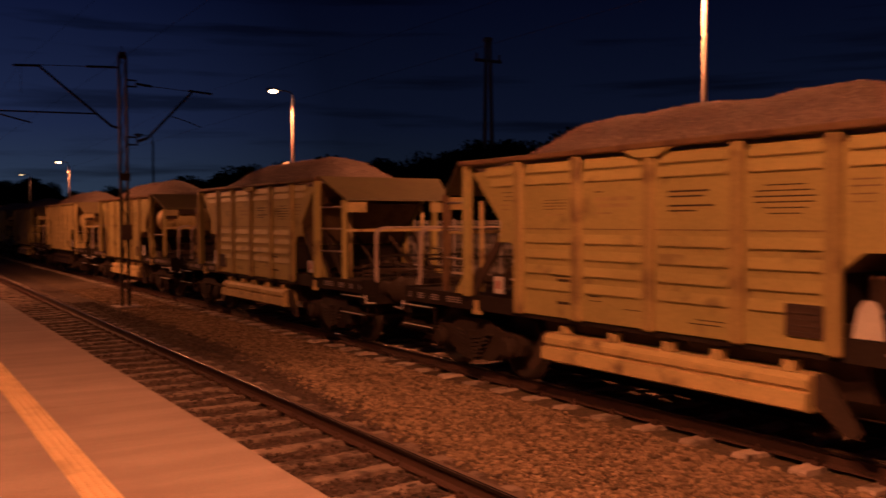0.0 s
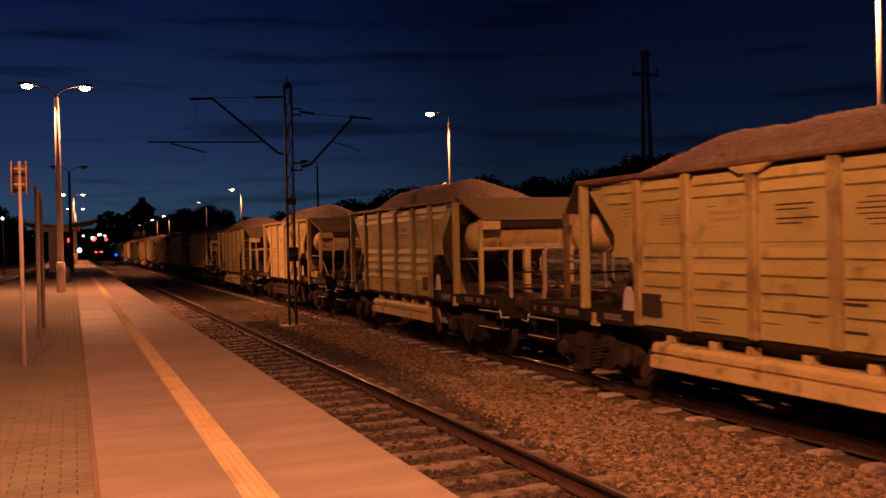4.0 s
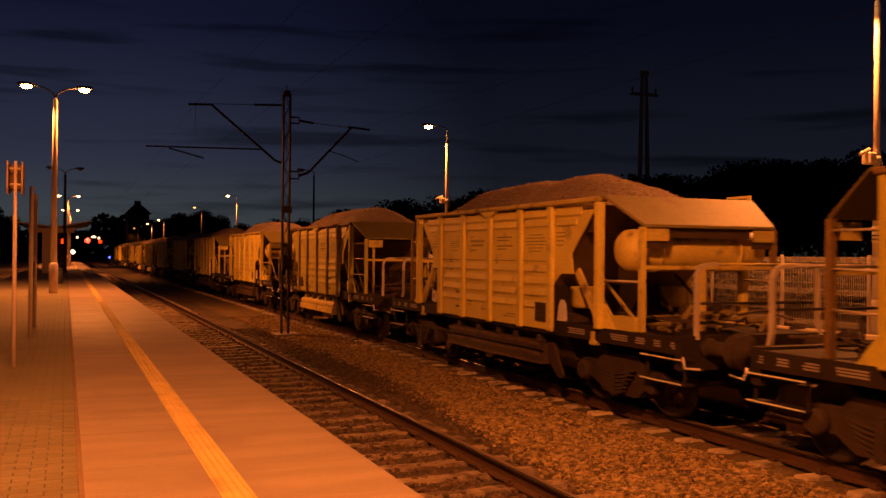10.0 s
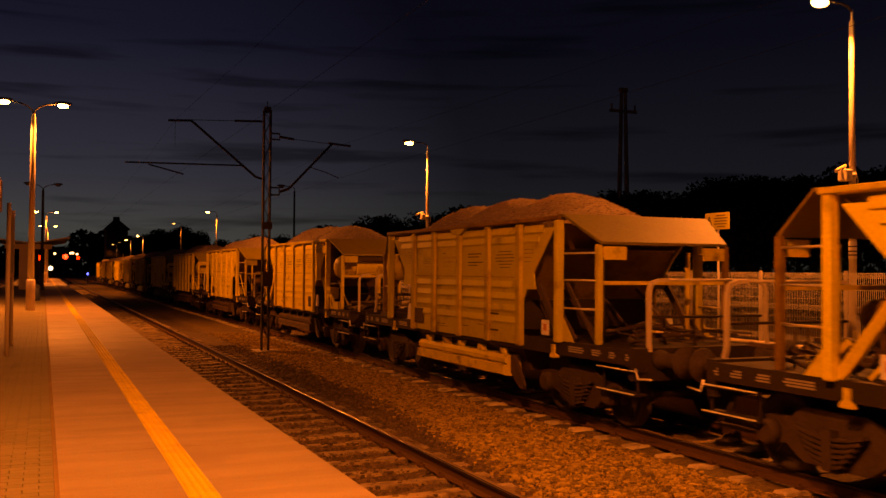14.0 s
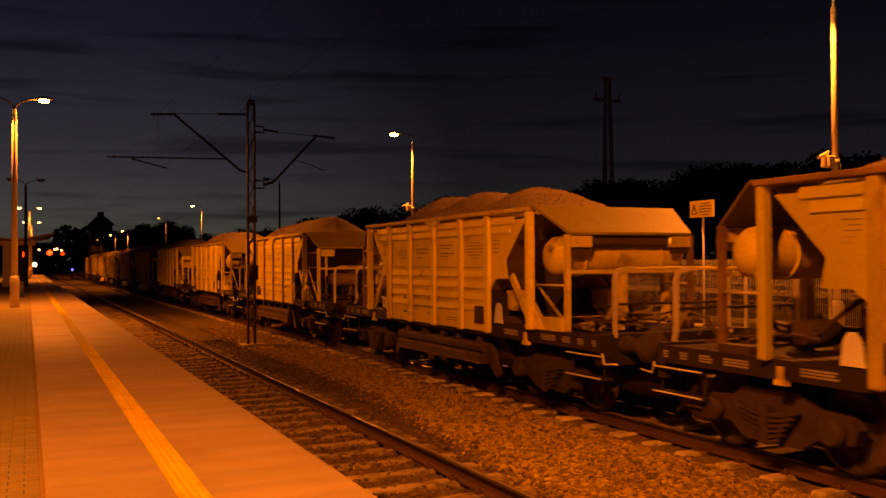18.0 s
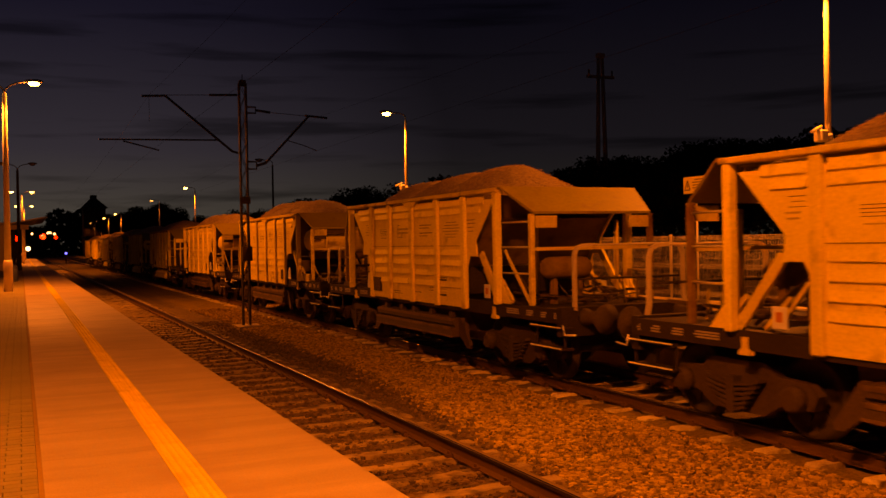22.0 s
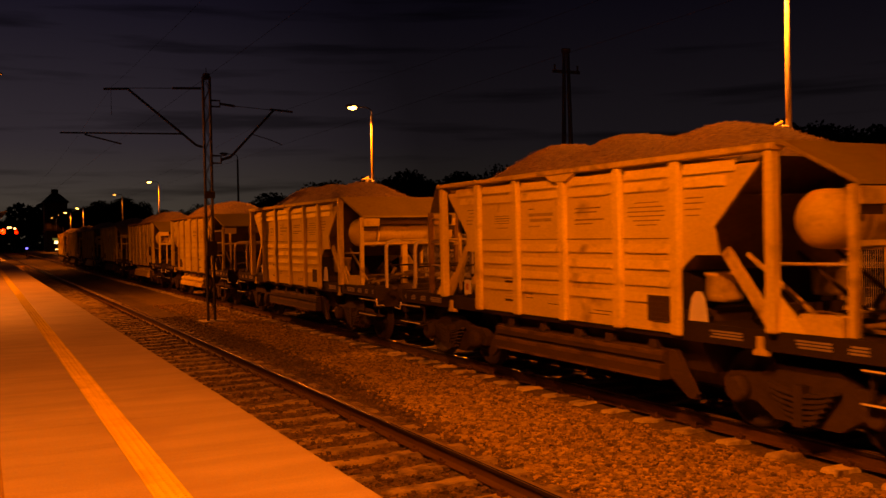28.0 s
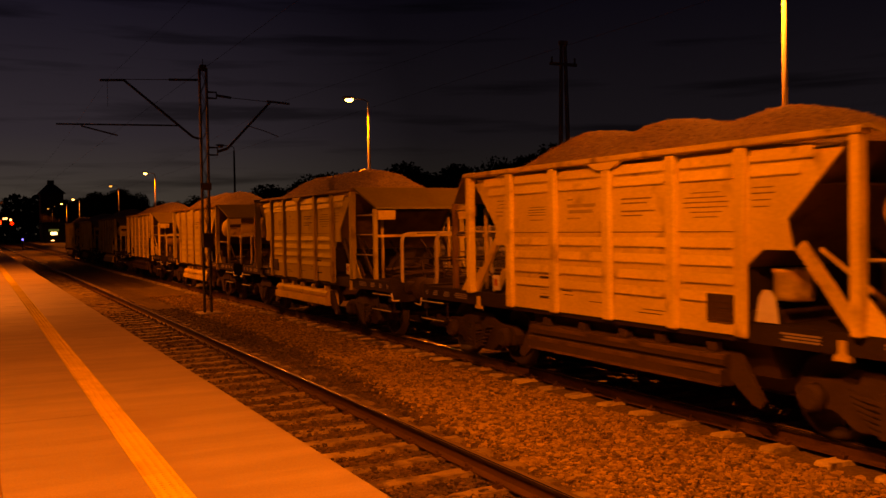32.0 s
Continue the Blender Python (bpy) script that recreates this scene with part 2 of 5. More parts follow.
OCHRE = paint("ochre_wagon_paint", (0.78, 0.645, 0.172), 0.58, 0, 0.22, 30, 0.9, 0.12, (0.20, 0.12, 0.06), 0.68, 0.06)
YELLOWED = paint("yellow_ochre_wagon_paint", (0.50, 0.435, 0.090), 0.58, 0, 0.22, 30, 0.9, 0.12, (0.18, 0.12, 0.05), 0.68, 0.06)
YELLOW_POST = paint("browned_yellow_post_paint", (0.43, 0.345, 0.078), 0.58, 0, 0.25, 30, 1.1, 0.12, (0.16, 0.10, 0.045), 0.62, 0.06)
OCHRE_PART = paint("ochre_fitting_paint", (0.64, 0.52, 0.15), 0.55, 0, 0.25, 30, 1.5, 0.1, (0.16, 0.10, 0.05), 0.64)
ROOF = paint("ochre_roof_plate", (0.225, 0.178, 0.056), 0.62, 0.0, 0.22, 18, 1.4, 0.1, (0.18, 0.11, 0.06), 0.66)
GRIMYROOF = paint("grimy_yellow_roof_plate", (0.130, 0.107, 0.030), 0.62, 0.0, 0.22, 18, 1.4, 0.1, (0.12, 0.075, 0.04), 0.66)
RUSTPALE = paint("paler_rust_edge", (0.13, 0.082, 0.050), 0.7, 0, 0.4, 26, 1.2, 0.2, (0.05, 0.03, 0.02), 0.55)
RUST = paint("rusty_chute_paint", (0.058, 0.037, 0.024), 0.72, 0, 0.45, 30, 1.6, 0.2)
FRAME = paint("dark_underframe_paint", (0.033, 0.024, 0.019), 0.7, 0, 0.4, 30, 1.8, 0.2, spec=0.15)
BOGIE = paint("grimy_cast_steel", (0.054, 0.038, 0.029), 0.75, 0.0, 0.4, 26, 2.5, 0.3, spec=0.2)
WHEEL = paint("worn_wheel_steel", (0.042, 0.032, 0.025), 0.6, 0.0, 0.3, 30, 3.0, 0.2, spec=0.3)
# rust on the top rails; on the outer posts the dark tone holds shade
RUSTY_SHADED = paint("rust_stained_shaded_ochre", (0.22, 0.14, 0.052), 0.65, 0, 0.3, 26, 1.5, 0.15, (0.13, 0.07, 0.035), 0.55)
# stained ochre, darkened so that it holds the shade under the end roofs
SLOPE = paint("shaded_grimy_ochre_plate", (0.19, 0.125, 0.052), 0.75, 0, 0.3, 22, 1.4, 0.15, (0.10, 0.06, 0.03), 0.6)
# dark brown; on parts under the end roofs it puts shade into the colour
INSIDE = paint("dark_brown_plate", (0.065, 0.040, 0.026), 0.85, 0, 0.35, 22, 1.4, 0.2)
PALE = paint("pale_handrail_paint", (0.52, 0.45, 0.37), 0.5, 0.0, 0.2, 40, 3.0, 0.1)
STEP = paint("bright_step_edge", (0.80, 0.77, 0.70), 0.4, 0.1, 0.2, 40, 3.0, 0.1)
INK = paint("black_stencil_paint", (0.06, 0.045, 0.03), 0.7, 0, 0.3, 60, 4.0, 0.0)
CARD = paint("white_card", (0.72, 0.70, 0.64), 0.7, 0, 0.15, 40, 4.0, 0.0)
REDCARD = paint("red_print", (0.5, 0.18, 0.11), 0.7, 0, 0.15, 40, 4.0, 0.0)
LOAD = stones("gravel_load_stone", (0.17, 0.125, 0.095), (0.46, 0.35, 0.265), 0.034, 0.4)
LOADSTONE = islands("loose_load_stone", (0.15, 0.11, 0.083), (0.50, 0.385, 0.29))
BALLAST = stones("ballast_stone_bed", (0.095, 0.067, 0.038), (0.26, 0.188, 0.100), 0.040, 0.5, 0.9, ((0.055, 0.038, 0.026), (0.15, 0.105, 0.070)))
WORN = paint("worn_pale_stencil", (0.44, 0.35, 0.10), 0.7, 0, 0.35, 70, 6.0, 0.0)
FADED = paint("faded_stencil_paint", (0.27, 0.20, 0.075), 0.7, 0, 0.35, 60, 4.0, 0.0)
OILY = stones("dark_track_ballast", (0.065, 0.046, 0.034), (0.20, 0.145, 0.105), 0.036, 0.6)
STONE = islands("loose_ballast_stone", (0.11, 0.080, 0.040), (0.49, 0.355, 0.185))
STONE_DARK = islands("grimy_ballast_stone", (0.045, 0.031, 0.023), (0.175, 0.122, 0.088))
SLEEPER = paint("concrete_sleeper", (0.50, 0.42, 0.32), 0.85, 0, 0.3, 35, 2.0, 0.3, (0.14, 0.10, 0.07), 0.56, 0.18)
SLEEPER_DARK = paint("grimy_concrete_sleeper", (0.29, 0.228, 0.172), 0.85, 0, 0.3, 35, 2.0, 0.3, (0.09, 0.065, 0.05), 0.54, 0.15)
RAIL = paint("rusty_rail", (0.085, 0.045, 0.028), 0.75, 0.2, 0.3, 40, 2.0, 0.2)
RAILSIDE = paint("dark_rail_head_side", (0.022, 0.015, 0.012), 0.7, 0.0, 0.3, 40, 2.0, 0.1, spec=0.2)
RAILDULL = paint("dull_rail_head", (0.20, 0.15, 0.115), 0.62, 0.5, 0.25, 60, 1.0, 0.05)
RAILTOP = paint("polished_rail_head", (0.40, 0.36, 0.32), 0.26, 1.0, 0.12, 60, 1.0, 0.03)
SLAB = paint("platform_concrete_slab", (0.285, 0.228, 0.190), 0.62, 0, 0.20, 75, 0.6, 0.25, (0.225, 0.175, 0.15), 0.60, 0.02, 0.004, 0.22, True, 0.16)
PAVER = paint("grey_paving_block", (0.178, 0.155, 0.108), 0.8, 0, 0.20, 60, 1.2, 0.2, None, 0.6, 0.10, 0.004, 0.25, True)
FILLER = paint("brown_joint_filler", (0.19, 0.12, 0.075), 0.9, 0, 0.3, 40, 2.0, 0.2, lying=True)
JOINT = paint("dark_joint_sand", (0.12, 0.095, 0.075), 0.95, 0, 0.3, 60, 2.0, 0.2)
YELLOW = paint("yellow_tactile_strip", (0.52, 0.395, 0.175), 0.7, 0, 0.2, 60, 1.5, 0.2, (0.40, 0.30, 0.14), 0.57, 0.04, 0.004, 0.25, True)
WALLC = paint("platform_edge_concrete", (0.33, 0.28, 0.24), 0.85, 0, 0.25, 30, 1.0, 0.25)
PLINTH = paint("pale_kerb_concrete", (0.66, 0.58, 0.48), 0.8, 0, 0.15, 30, 1.2, 0.15)
STENCIL = paint("worn_white_stencil", (0.32, 0.28, 0.24), 0.7, 0, 0.3, 50, 4.0, 0.0)
GALV = paint("galvanised_steel", (0.55, 0.52, 0.47), 0.5, 0.1, 0.12, 40, 3.0, 0.06)
POLE = paint("pale_lamp_column", (0.56, 0.52, 0.46), 0.34, 0.0, 0.08, 40, 2.0, 0.04)
DARKSTEEL = paint("dark_mast_steel", (0.032, 0.028, 0.026), 0.85, 0.0, 0.3, 30, 2.5, 0.2, spec=0.05)
HOUSING = paint("grey_lamp_housing", (0.06, 0.055, 0.05), 0.6, 0.0, 0.15, 40, 4.0, 0.05)
CREAM = paint("cream_box_paint", (0.68, 0.62, 0.52), 0.5, 0, 0.08, 40, 4.0, 0.03)
SIGNBACK = paint("sign_back_plate", (0.14, 0.085, 0.065), 0.6, 0.1, 0.12, 30, 3.0, 0.05)
SIGNPOST = paint("sign_post_paint", (0.62, 0.50, 0.46), 0.55, 0.1, 0.12, 40, 3.0, 0.05)
SIGNYELLOW = paint("yellow_warning_plate", (0.92, 0.80, 0.28), 0.45, 0, 0.05, 40, 3.0, 0.0)
BARK = paint("tree_bark", (0.07, 0.055, 0.04), 0.9, 0, 0.3, 20, 2.0, 0.3)
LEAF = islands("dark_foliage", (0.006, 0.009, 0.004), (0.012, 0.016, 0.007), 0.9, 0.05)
GRASS = paint("dry_grass_ground", (0.075, 0.070, 0.040), 0.95, 0, 0.4, 12, 0.4, 0.4)
# brick kept near black so that the walls stay a silhouette at dusk
BRICKWALL = paint("night_dark_brick", (0.030, 0.022, 0.018), 0.9, 0, 0.3, 20, 1.0, 0.2)
TILE = paint("dark_roof_covering", (0.020, 0.017, 0.015), 0.8, 0, 0.3, 14, 1.0, 0.2)
CANOPY = paint("shelter_roof_sheet", (0.42, 0.34, 0.28), 0.6, 0, 0.1, 20, 1.0, 0.05)
BINBLUE = paint("dark_blue_bin_steel", (0.03, 0.04, 0.08), 0.5, 0.2, 0.2, 30, 3.0, 0.05)
WIRE = paint("bronze_wire", (0.012, 0.010, 0.010), 0.9, 0.0, 0.2, 40, 3.0, 0.0, spec=0.0)
LENS = glow("lit_sodium_lens", (1.0, 0.45, 0.14), 36.0)
LENS_DIM = glow("faint_sodium_lens", (1.0, 0.50, 0.16), 3.0)
LENS_OFF = paint("unlit_lamp_glass", (0.20, 0.20, 0.22), 0.3, 0, 0.1, 40, 3.0, 0.0)
RED_L = glow("red_signal_light", (1.0, 0.022, 0.004), 7.0)
WHITE_L = glow("white_signal_light", (1.0, 0.85, 0.65), 6.0)
AMBER_L = glow("warm_red_signal_light", (1.0, 0.040, 0.020), 8.0)
BLUE_L = glow("blue_signal_light", (0.06, 0.08, 1.0), 6.0)
SHOP_L = glow("lit_shop_window", (1.0, 0.92, 0.55), 5.0)
SHOP_G = glow("pale_green_sign", (0.55, 0.80, 0.30), 0.16)
PYLON = paint("weathered_pylon_concrete", (0.20, 0.18, 0.17), 0.9, 0, 0.2, 20, 1.5, 0.1)
FAINT_L = glow("small_warm_light", (1.0, 0.55, 0.30), 6.0)


# ---- mesh helpers ----
def box(bm, x0, x1, y0, y1, z0, z1):
    v = [bm.verts.new(p) for p in ((x0, y0, z0), (x1, y0, z0), (x1, y1, z0), (x0, y1, z0),
                                   (x0, y0, z1), (x1, y0, z1), (x1, y1, z1), (x0, y1, z1))]
    for f in ((3, 2, 1, 0), (4, 5, 6, 7), (0, 1, 5, 4), (1, 2, 6, 5), (2, 3, 7, 6), (3, 0, 4, 7)):
        bm.faces.new([v[i] for i in f])


def prism(bm, pts, axis, a, b):
    """The outline pts (two coordinates, the axis left out) drawn out along an axis from a to b."""
    def put(p, c):
        return {"x": (c, p[0], p[1]), "y": (p[0], c, p[1]), "z": (p[0], p[1], c)}[axis]
    lo, hi = [bm.verts.new(put(p, a)) for p in pts], [bm.verts.new(put(p, b)) for p in pts]
    bm.faces.new(lo[::-1])
    bm.faces.new(hi)
    for i in range(len(pts)):
        j = (i + 1) % len(pts)
        bm.faces.new((lo[i], lo[j], hi[j], hi[i]))


def rod(bm, p, q, r, sides=8, r2=None):
    """A round bar from p to q."""
    p, q = Vector(p), Vector(q)
    w = (q - p).normalized()
    u = w.orthogonal().normalized()
    v = w.cross(u)
    r2 = r if r2 is None else r2
    a, b = [], []
    for i in range(sides):
        t = 2 * math.pi * i / sides
        k = math.cos(t) * u + math.sin(t) * v
        a.append(bm.verts.new(p + r * k))
        b.append(bm.verts.new(q + r2 * k))
    bm.faces.new(a[::-1])
    bm.faces.new(b)
    for i in range(sides):
        f = bm.faces.new((a[i], a[(i + 1) % sides], b[(i + 1) % sides], b[i]))
        f.smooth = True


def bar(bm, p, q, w, h, up=(0, 0, 1)):
    """A flat bar from p to q, w across and h along up."""
    p, q = Vector(p), Vector(q)
    d = (q - p).normalized()
    s = d.cross(Vector(up)).normalized() * w / 2
    n = s.cross(d).normalized() * h / 2
    v = [bm.verts.new(c + i * s + j * n) for c in (p, q) for i, j in ((-1, -1), (1, -1), (1, 1), (-1, 1))]
    for f in ((3, 2, 1, 0), (4, 5, 6, 7), (0, 1, 5, 4), (1, 2, 6, 5), (2, 3, 7, 6), (3, 0, 4, 7)):
        bm.faces.new([v[i] for i in f])


def turned(bm, prof, m, sides=20):
    """A round body from (radius, height) pairs along its own z axis, placed by m."""
    rings = []
    for r, h in prof:
        rings.append([bm.verts.new(m @ Vector((r * math.cos(2 * math.pi * i / sides), r * math.sin(2 * math.pi * i / sides), h)))
                      for i in range(sides)])
    for a, b in zip(rings, rings[1:]):
        for i in range(sides):
            f = bm.faces.new((a[i], a[(i + 1) % sides], b[(i + 1) % sides], b[i]))
            f.smooth = True
    bm.faces.new(rings[0][::-1])
    bm.faces.new(rings[-1])


def pipe(bm, pts, r, sides=8):
    """One bent round bar through the points."""
    pts = [Vector(p) for p in pts]
    rings, u = [], None
    for i, p in enumerate(pts):
        w = (pts[min(i + 1, len(pts) - 1)] - pts[max(i - 1, 0)])
        w = w.normalized() if w.length > 1e-6 else Vector((0, 0, 1))
        u = w.orthogonal().normalized() if u is None else (u - w * u.dot(w)).normalized()
        v = w.cross(u)
        rings.append([bm.verts.new(p + r * (math.cos(2 * math.pi * k / sides) * u + math.sin(2 * math.pi * k / sides) * v)) for k in range(sides)])
    for a, b in zip(rings, rings[1:]):
        for k in range(sides):
            f = bm.faces.new((a[k], a[(k + 1) % sides], b[(k + 1) % sides], b[k]))
            f.smooth = True
    bm.faces.new(rings[0][::-1])
    bm.faces.new(rings[-1])


def soften(bm, w, segments=1):
    bmesh.ops.bevel(bm, geom=list(bm.edges), offset=w, segments=segments, affect="EDGES", clamp_overlap=True)


def mesh_of(bm, material, name):
    bmesh.ops.recalc_face_normals(bm, faces=list(bm.faces))
    me = bpy.data.meshes.new(name)
    bm.to_mesh(me)
    bm.free()
    me.materials.append(material)
    return me


def part(name, bm, material, parent=None, label=""):
    """Links a bmesh as one mesh object under a thing or under a part."""
    o = new(name, mesh_of(bm, material, name))
    o.parent = parent
    return tagged(o, label)


def whole(name, bm, material, label, category, group="", kind=""):
    return tagged(part(name, bm, material), label, category, group, kind)


def empty(name, label, category, group="", kind=""):
    return tagged(new(name), label, category, group, kind)


def B():
    return bmesh.new()


def made(f, *a):
    bm = bmesh.new()
    f(bm, *a)
    return bm


def data_mesh(name, verts, faces, material):
    me = bpy.data.meshes.new(name)
    me.from_pydata(verts, [], faces)
    me.materials.append(material)
    me.update()
    return me


# ---- ground, tracks, platforms ----
NEAR_X, FAR_X, LEFT_X = 3.645, 8.65, -4.80
DECK = 0.75
LOW = 0.30


def ground_sheet():
    bm = B()
    box(bm, -2500, 2500, -1200, 3000, -1.2, -0.50)
    whole("ground", bm, GRASS, "dark dry grass ground around the railway line", "ground", kind="structure")


def bed(name, x0, x1, y0, y1, step, far, material, label):
    """A ballast bed: fine near the camera, coarse beyond, with an uneven top and sloped shoulders."""
    ys = list(np.arange(y0, y1, step)) + list(np.arange(y1, far, 4.0)) + [far]
    xs = list(np.arange(x0, x1, step)) + [x1]
    verts, faces = [], []
    for y in ys:
        for x in xs:
            z = -0.245 + 0.030 * noise.noise((x * 2.6, y * 2.6, 1.3)) + 0.022 * noise.noise((x * 9, y * 9, 4.1))
            verts.append((x, y, z + 0.026 * min(1.0, max(0.0, (x - 6.9) / 0.4)) + 0.026 * (x < 5.2)))
    w = len(xs)
    for j in range(len(ys) - 1):
        for i in range(w - 1):
            a = j * w + i
            faces.append((a, a + 1, a + w + 1, a + w))
    n0 = len(verts)
    for x in (x0, x1):
        for y in (ys[0], ys[-1]):
            verts.append((x, y, -0.55))
    faces.append((n0, n0 + 1, (len(ys) - 1) * w, 0))
    faces.append((n0 + 2, w - 1, len(ys) * w - 1, n0 + 3))
    o = new(name, data_mesh(name, verts, faces, material))
    return tagged(o, label, "ballast", kind="structure")


def loose_stones(name, count, x0, x1, y0, y1, z, material, label, seed, power=1.6, side=1):
    """Broken stones lying on a bed, thinning out with distance; side: which side of the grimy strip's ragged edge they keep to."""
    rng = np.random.default_rng(seed)
    base = np.array([(-1, -1, -1), (1, -1, -1), (1, 1, -1), (-1, 1, -1), (-1, -1, 1), (1, -1, 1), (1, 1, 1), (-1, 1, 1)], float)
    quad = np.array([(3, 2, 1, 0), (4, 5, 6, 7), (0, 1, 5, 4), (1, 2, 6, 5), (2, 3, 7, 6), (3, 0, 4, 7)])
    x = rng.uniform(x0, x1, count)
    y = y0 + (y1 - y0) * rng.uniform(0, 1, count) ** power
    keep = side * (x - 0.11 * np.minimum(y, 17.0) - 4.07 + rng.normal(0, 0.13, count)) > 0
    x, y = x[keep], y[keep]
    count = len(x)
    s = 0.009 + 0.033 * rng.uniform(0, 1, count) ** 3.2
    turn = rng.uniform(0, 6.28, count)
    v = base[None] * rng.uniform(0.45, 1.0, (count, 8, 3)) * s[:, None, None]
    c, q = np.cos(turn)[:, None], np.sin(turn)[:, None]
    vx, vy = v[..., 0] * c - v[..., 1] * q, v[..., 0] * q + v[..., 1] * c
    v = np.stack([vx + x[:, None], vy + y[:, None], v[..., 2] * 0.6 + z + rng.uniform(-0.012, 0.016, count)[:, None]], -1).reshape(-1, 3)
    f = (quad[None] + 8 * np.arange(count)[:, None, None]).reshape(-1, 4)
    o = new(name, data_mesh(name, v.tolist(), f.tolist(), material))
    return tagged(o, label, "gravel", kind="stuff")


def rail_mesh(y0, y1):
    pts = [(-0.075, -0.172), (0.075, -0.172), (0.075, -0.160), (0.012, -0.140), (0.010, -0.050), (0.036, -0.038),
           (0.034, -0.013), (0.018, -0.003), (-0.018, -0.003), (-0.034, -0.013), (-0.036, -0.038), (-0.010, -0.050),
           (-0.012, -0.140), (-0.075, -0.160)]
    return mesh_of(made(prism, pts, "y", y0, y1), RAIL, "rail")


def sleeper_mesh(material, half):
    bm = B()
    prism(bm, [(-half, -0.36), (half, -0.36), (half, -0.195), (half - 0.03, -0.172), (0.45, -0.172), (0.35, -0.185), (-0.35, -0.185),
               (-0.45, -0.172), (0.03 - half, -0.172), (-half, -0.195)], "y", -0.125, 0.125)
    for v in bm.verts:
        if v.co.z > -0.3:
            v.co.y *= 0.78
    return mesh_of(bm, material, "sleeper")


def track(name, cx, y0, y1, first, last, material, label, count=300, pitch=0.65, half=1.30):
    t = empty(name, label, "railway track", kind="structure")
    rail = rail_mesh(y0, y1)
    arc = [(0.0355 - 0.014 + 0.014 * math.sin(a), -0.0135 + 0.0140 * math.cos(a)) for a in (0.0, 0.2, 0.4, 0.6, 0.8, 1.0, 1.2)]
    bm = made(prism, [(-0.036, -0.012)] + [(-x, z) for x, z in arc[::-1]] + arc + [(0.036, -0.012)], "y", y0, y1)
    for f in bm.faces:
        f.smooth = len(f.verts) == 4
    head = mesh_of(bm, RAILDULL, "rail_head")
    bm = B()
    lit = [(0.0218 + 0.0142 * math.sin(a), -0.0135 + 0.0144 * math.cos(a)) for a in (0.40, 0.55, 0.70, 0.85, 1.0, 1.15)]
    for k in (-1, 1):
        ring = [[bm.verts.new((k * x, y, z)) for x, z in lit] for y in (y0 + 0.01, y1 - 0.01)]
        for i in range(len(lit) - 1):
            f = bm.faces.new((ring[0][i], ring[0][i + 1], ring[1][i + 1], ring[1][i]))
            f.smooth = True
    corner = mesh_of(bm, RAILTOP, "polished_corner")
    # a near-black strip along either side of the rail head
    bm = B()
    for k in (-1, 1):
        box(bm, min(k * 0.030, k * 0.0385), max(k * 0.030, k * 0.0385), y0 + 0.01, y1 - 0.01, -0.041, -0.0145)
    flank = mesh_of(bm, RAILSIDE, "head_side")
    for s in (-0.7525, 0.7525):
        r = new("rail", rail)
        r.parent, r.location = t, (cx + s, 0, 0)
        for n, me in (("rail_head", head), ("polished_corner", corner), ("head_side", flank)):
            h = new(n, me)
            h.parent = r
    sl = sleeper_mesh(material, half)
    clip = B()
    for sx in (-1, 1):
        for k in (-1, 1):
            box(clip, sx * 0.7525 + k * 0.10 - 0.035, sx * 0.7525 + k * 0.10 + 0.035, -0.045, 0.045, -0.174, -0.135)
            rod(clip, (sx * 0.7525 + k * 0.10, 0, -0.14), (sx * 0.7525 + k * 0.10, 0, -0.10), 0.018, 6)
    clip = mesh_of(clip, RAIL, "rail_clip")
    rng = random.Random(round(cx * 100))
    y, k = first, 0
    while y < last and k < count:
        o = new("sleeper", sl)
        o.parent, o.location = t, (cx + rng.uniform(-0.02, 0.02), y + rng.uniform(-0.03, 0.03), rng.uniform(-0.012, 0.004))
        o.rotation_euler = (0, 0, rng.uniform(-0.012, 0.012))
        if y < 45:
            c = new("rail_clip", clip)
            c.parent, c.location = o, (0, 0, 0)
        y += pitch
        k += 1
    return t


def slabs(parent, x0, x1, y0, pitch, count, z1, material, name, thick=0.06, gap=0.0014):
    bm = B()
    box(bm, x0 + gap / 2, x1 - gap / 2, gap / 2, pitch - gap / 2, -thick, 0)
    if material is YELLOW:
        for i in range(4):
            for j in range(10):
                turned(bm, [(0.014, 0.0), (0.009, 0.005)], pose(x0 + 0.025 + i * (x1 - x0 - 0.05) / 3, 0.025 + j * 0.05, 0), 6)
    me = mesh_of(bm, material, name)
    rng = random.Random(round(x0 * 100) + count)
    for i in range(count):
        o = new(name, me)
        o.parent, o.location = parent, (0, y0 + i * pitch, z1 + rng.uniform(-0.0012, 0.0012))


def far_slabs(parent, cols, y0, pitch, count, z1, material, name, thick=0.06, gap=0.006):
    verts, faces = [], []
    for x0, x1 in cols:
        for i in range(count):
            a, b = y0 + i * pitch + gap / 2, y0 + (i + 1) * pitch - gap / 2
            n = len(verts)
            p, q = x0 + gap / 2, x1 - gap / 2
            verts += [(p, a, z1 - thick), (q, a, z1 - thick), (q, b, z1 - thick), (p, b, z1 - thick), (p, a, z1), (q, a, z1), (q, b, z1), (p, b, z1)]
            faces += [(n + 4, n + 5, n + 6, n + 7), (n, n + 1, n + 5, n + 4), (n + 1, n + 2, n + 6, n + 5), (n + 2, n + 3, n + 7, n + 6), (n + 3, n, n + 4, n + 7)]
    o = new(name, data_mesh(name, verts, faces, material))
    o.parent = parent
    return tagged(o, kind="stuff")


PAVED = None


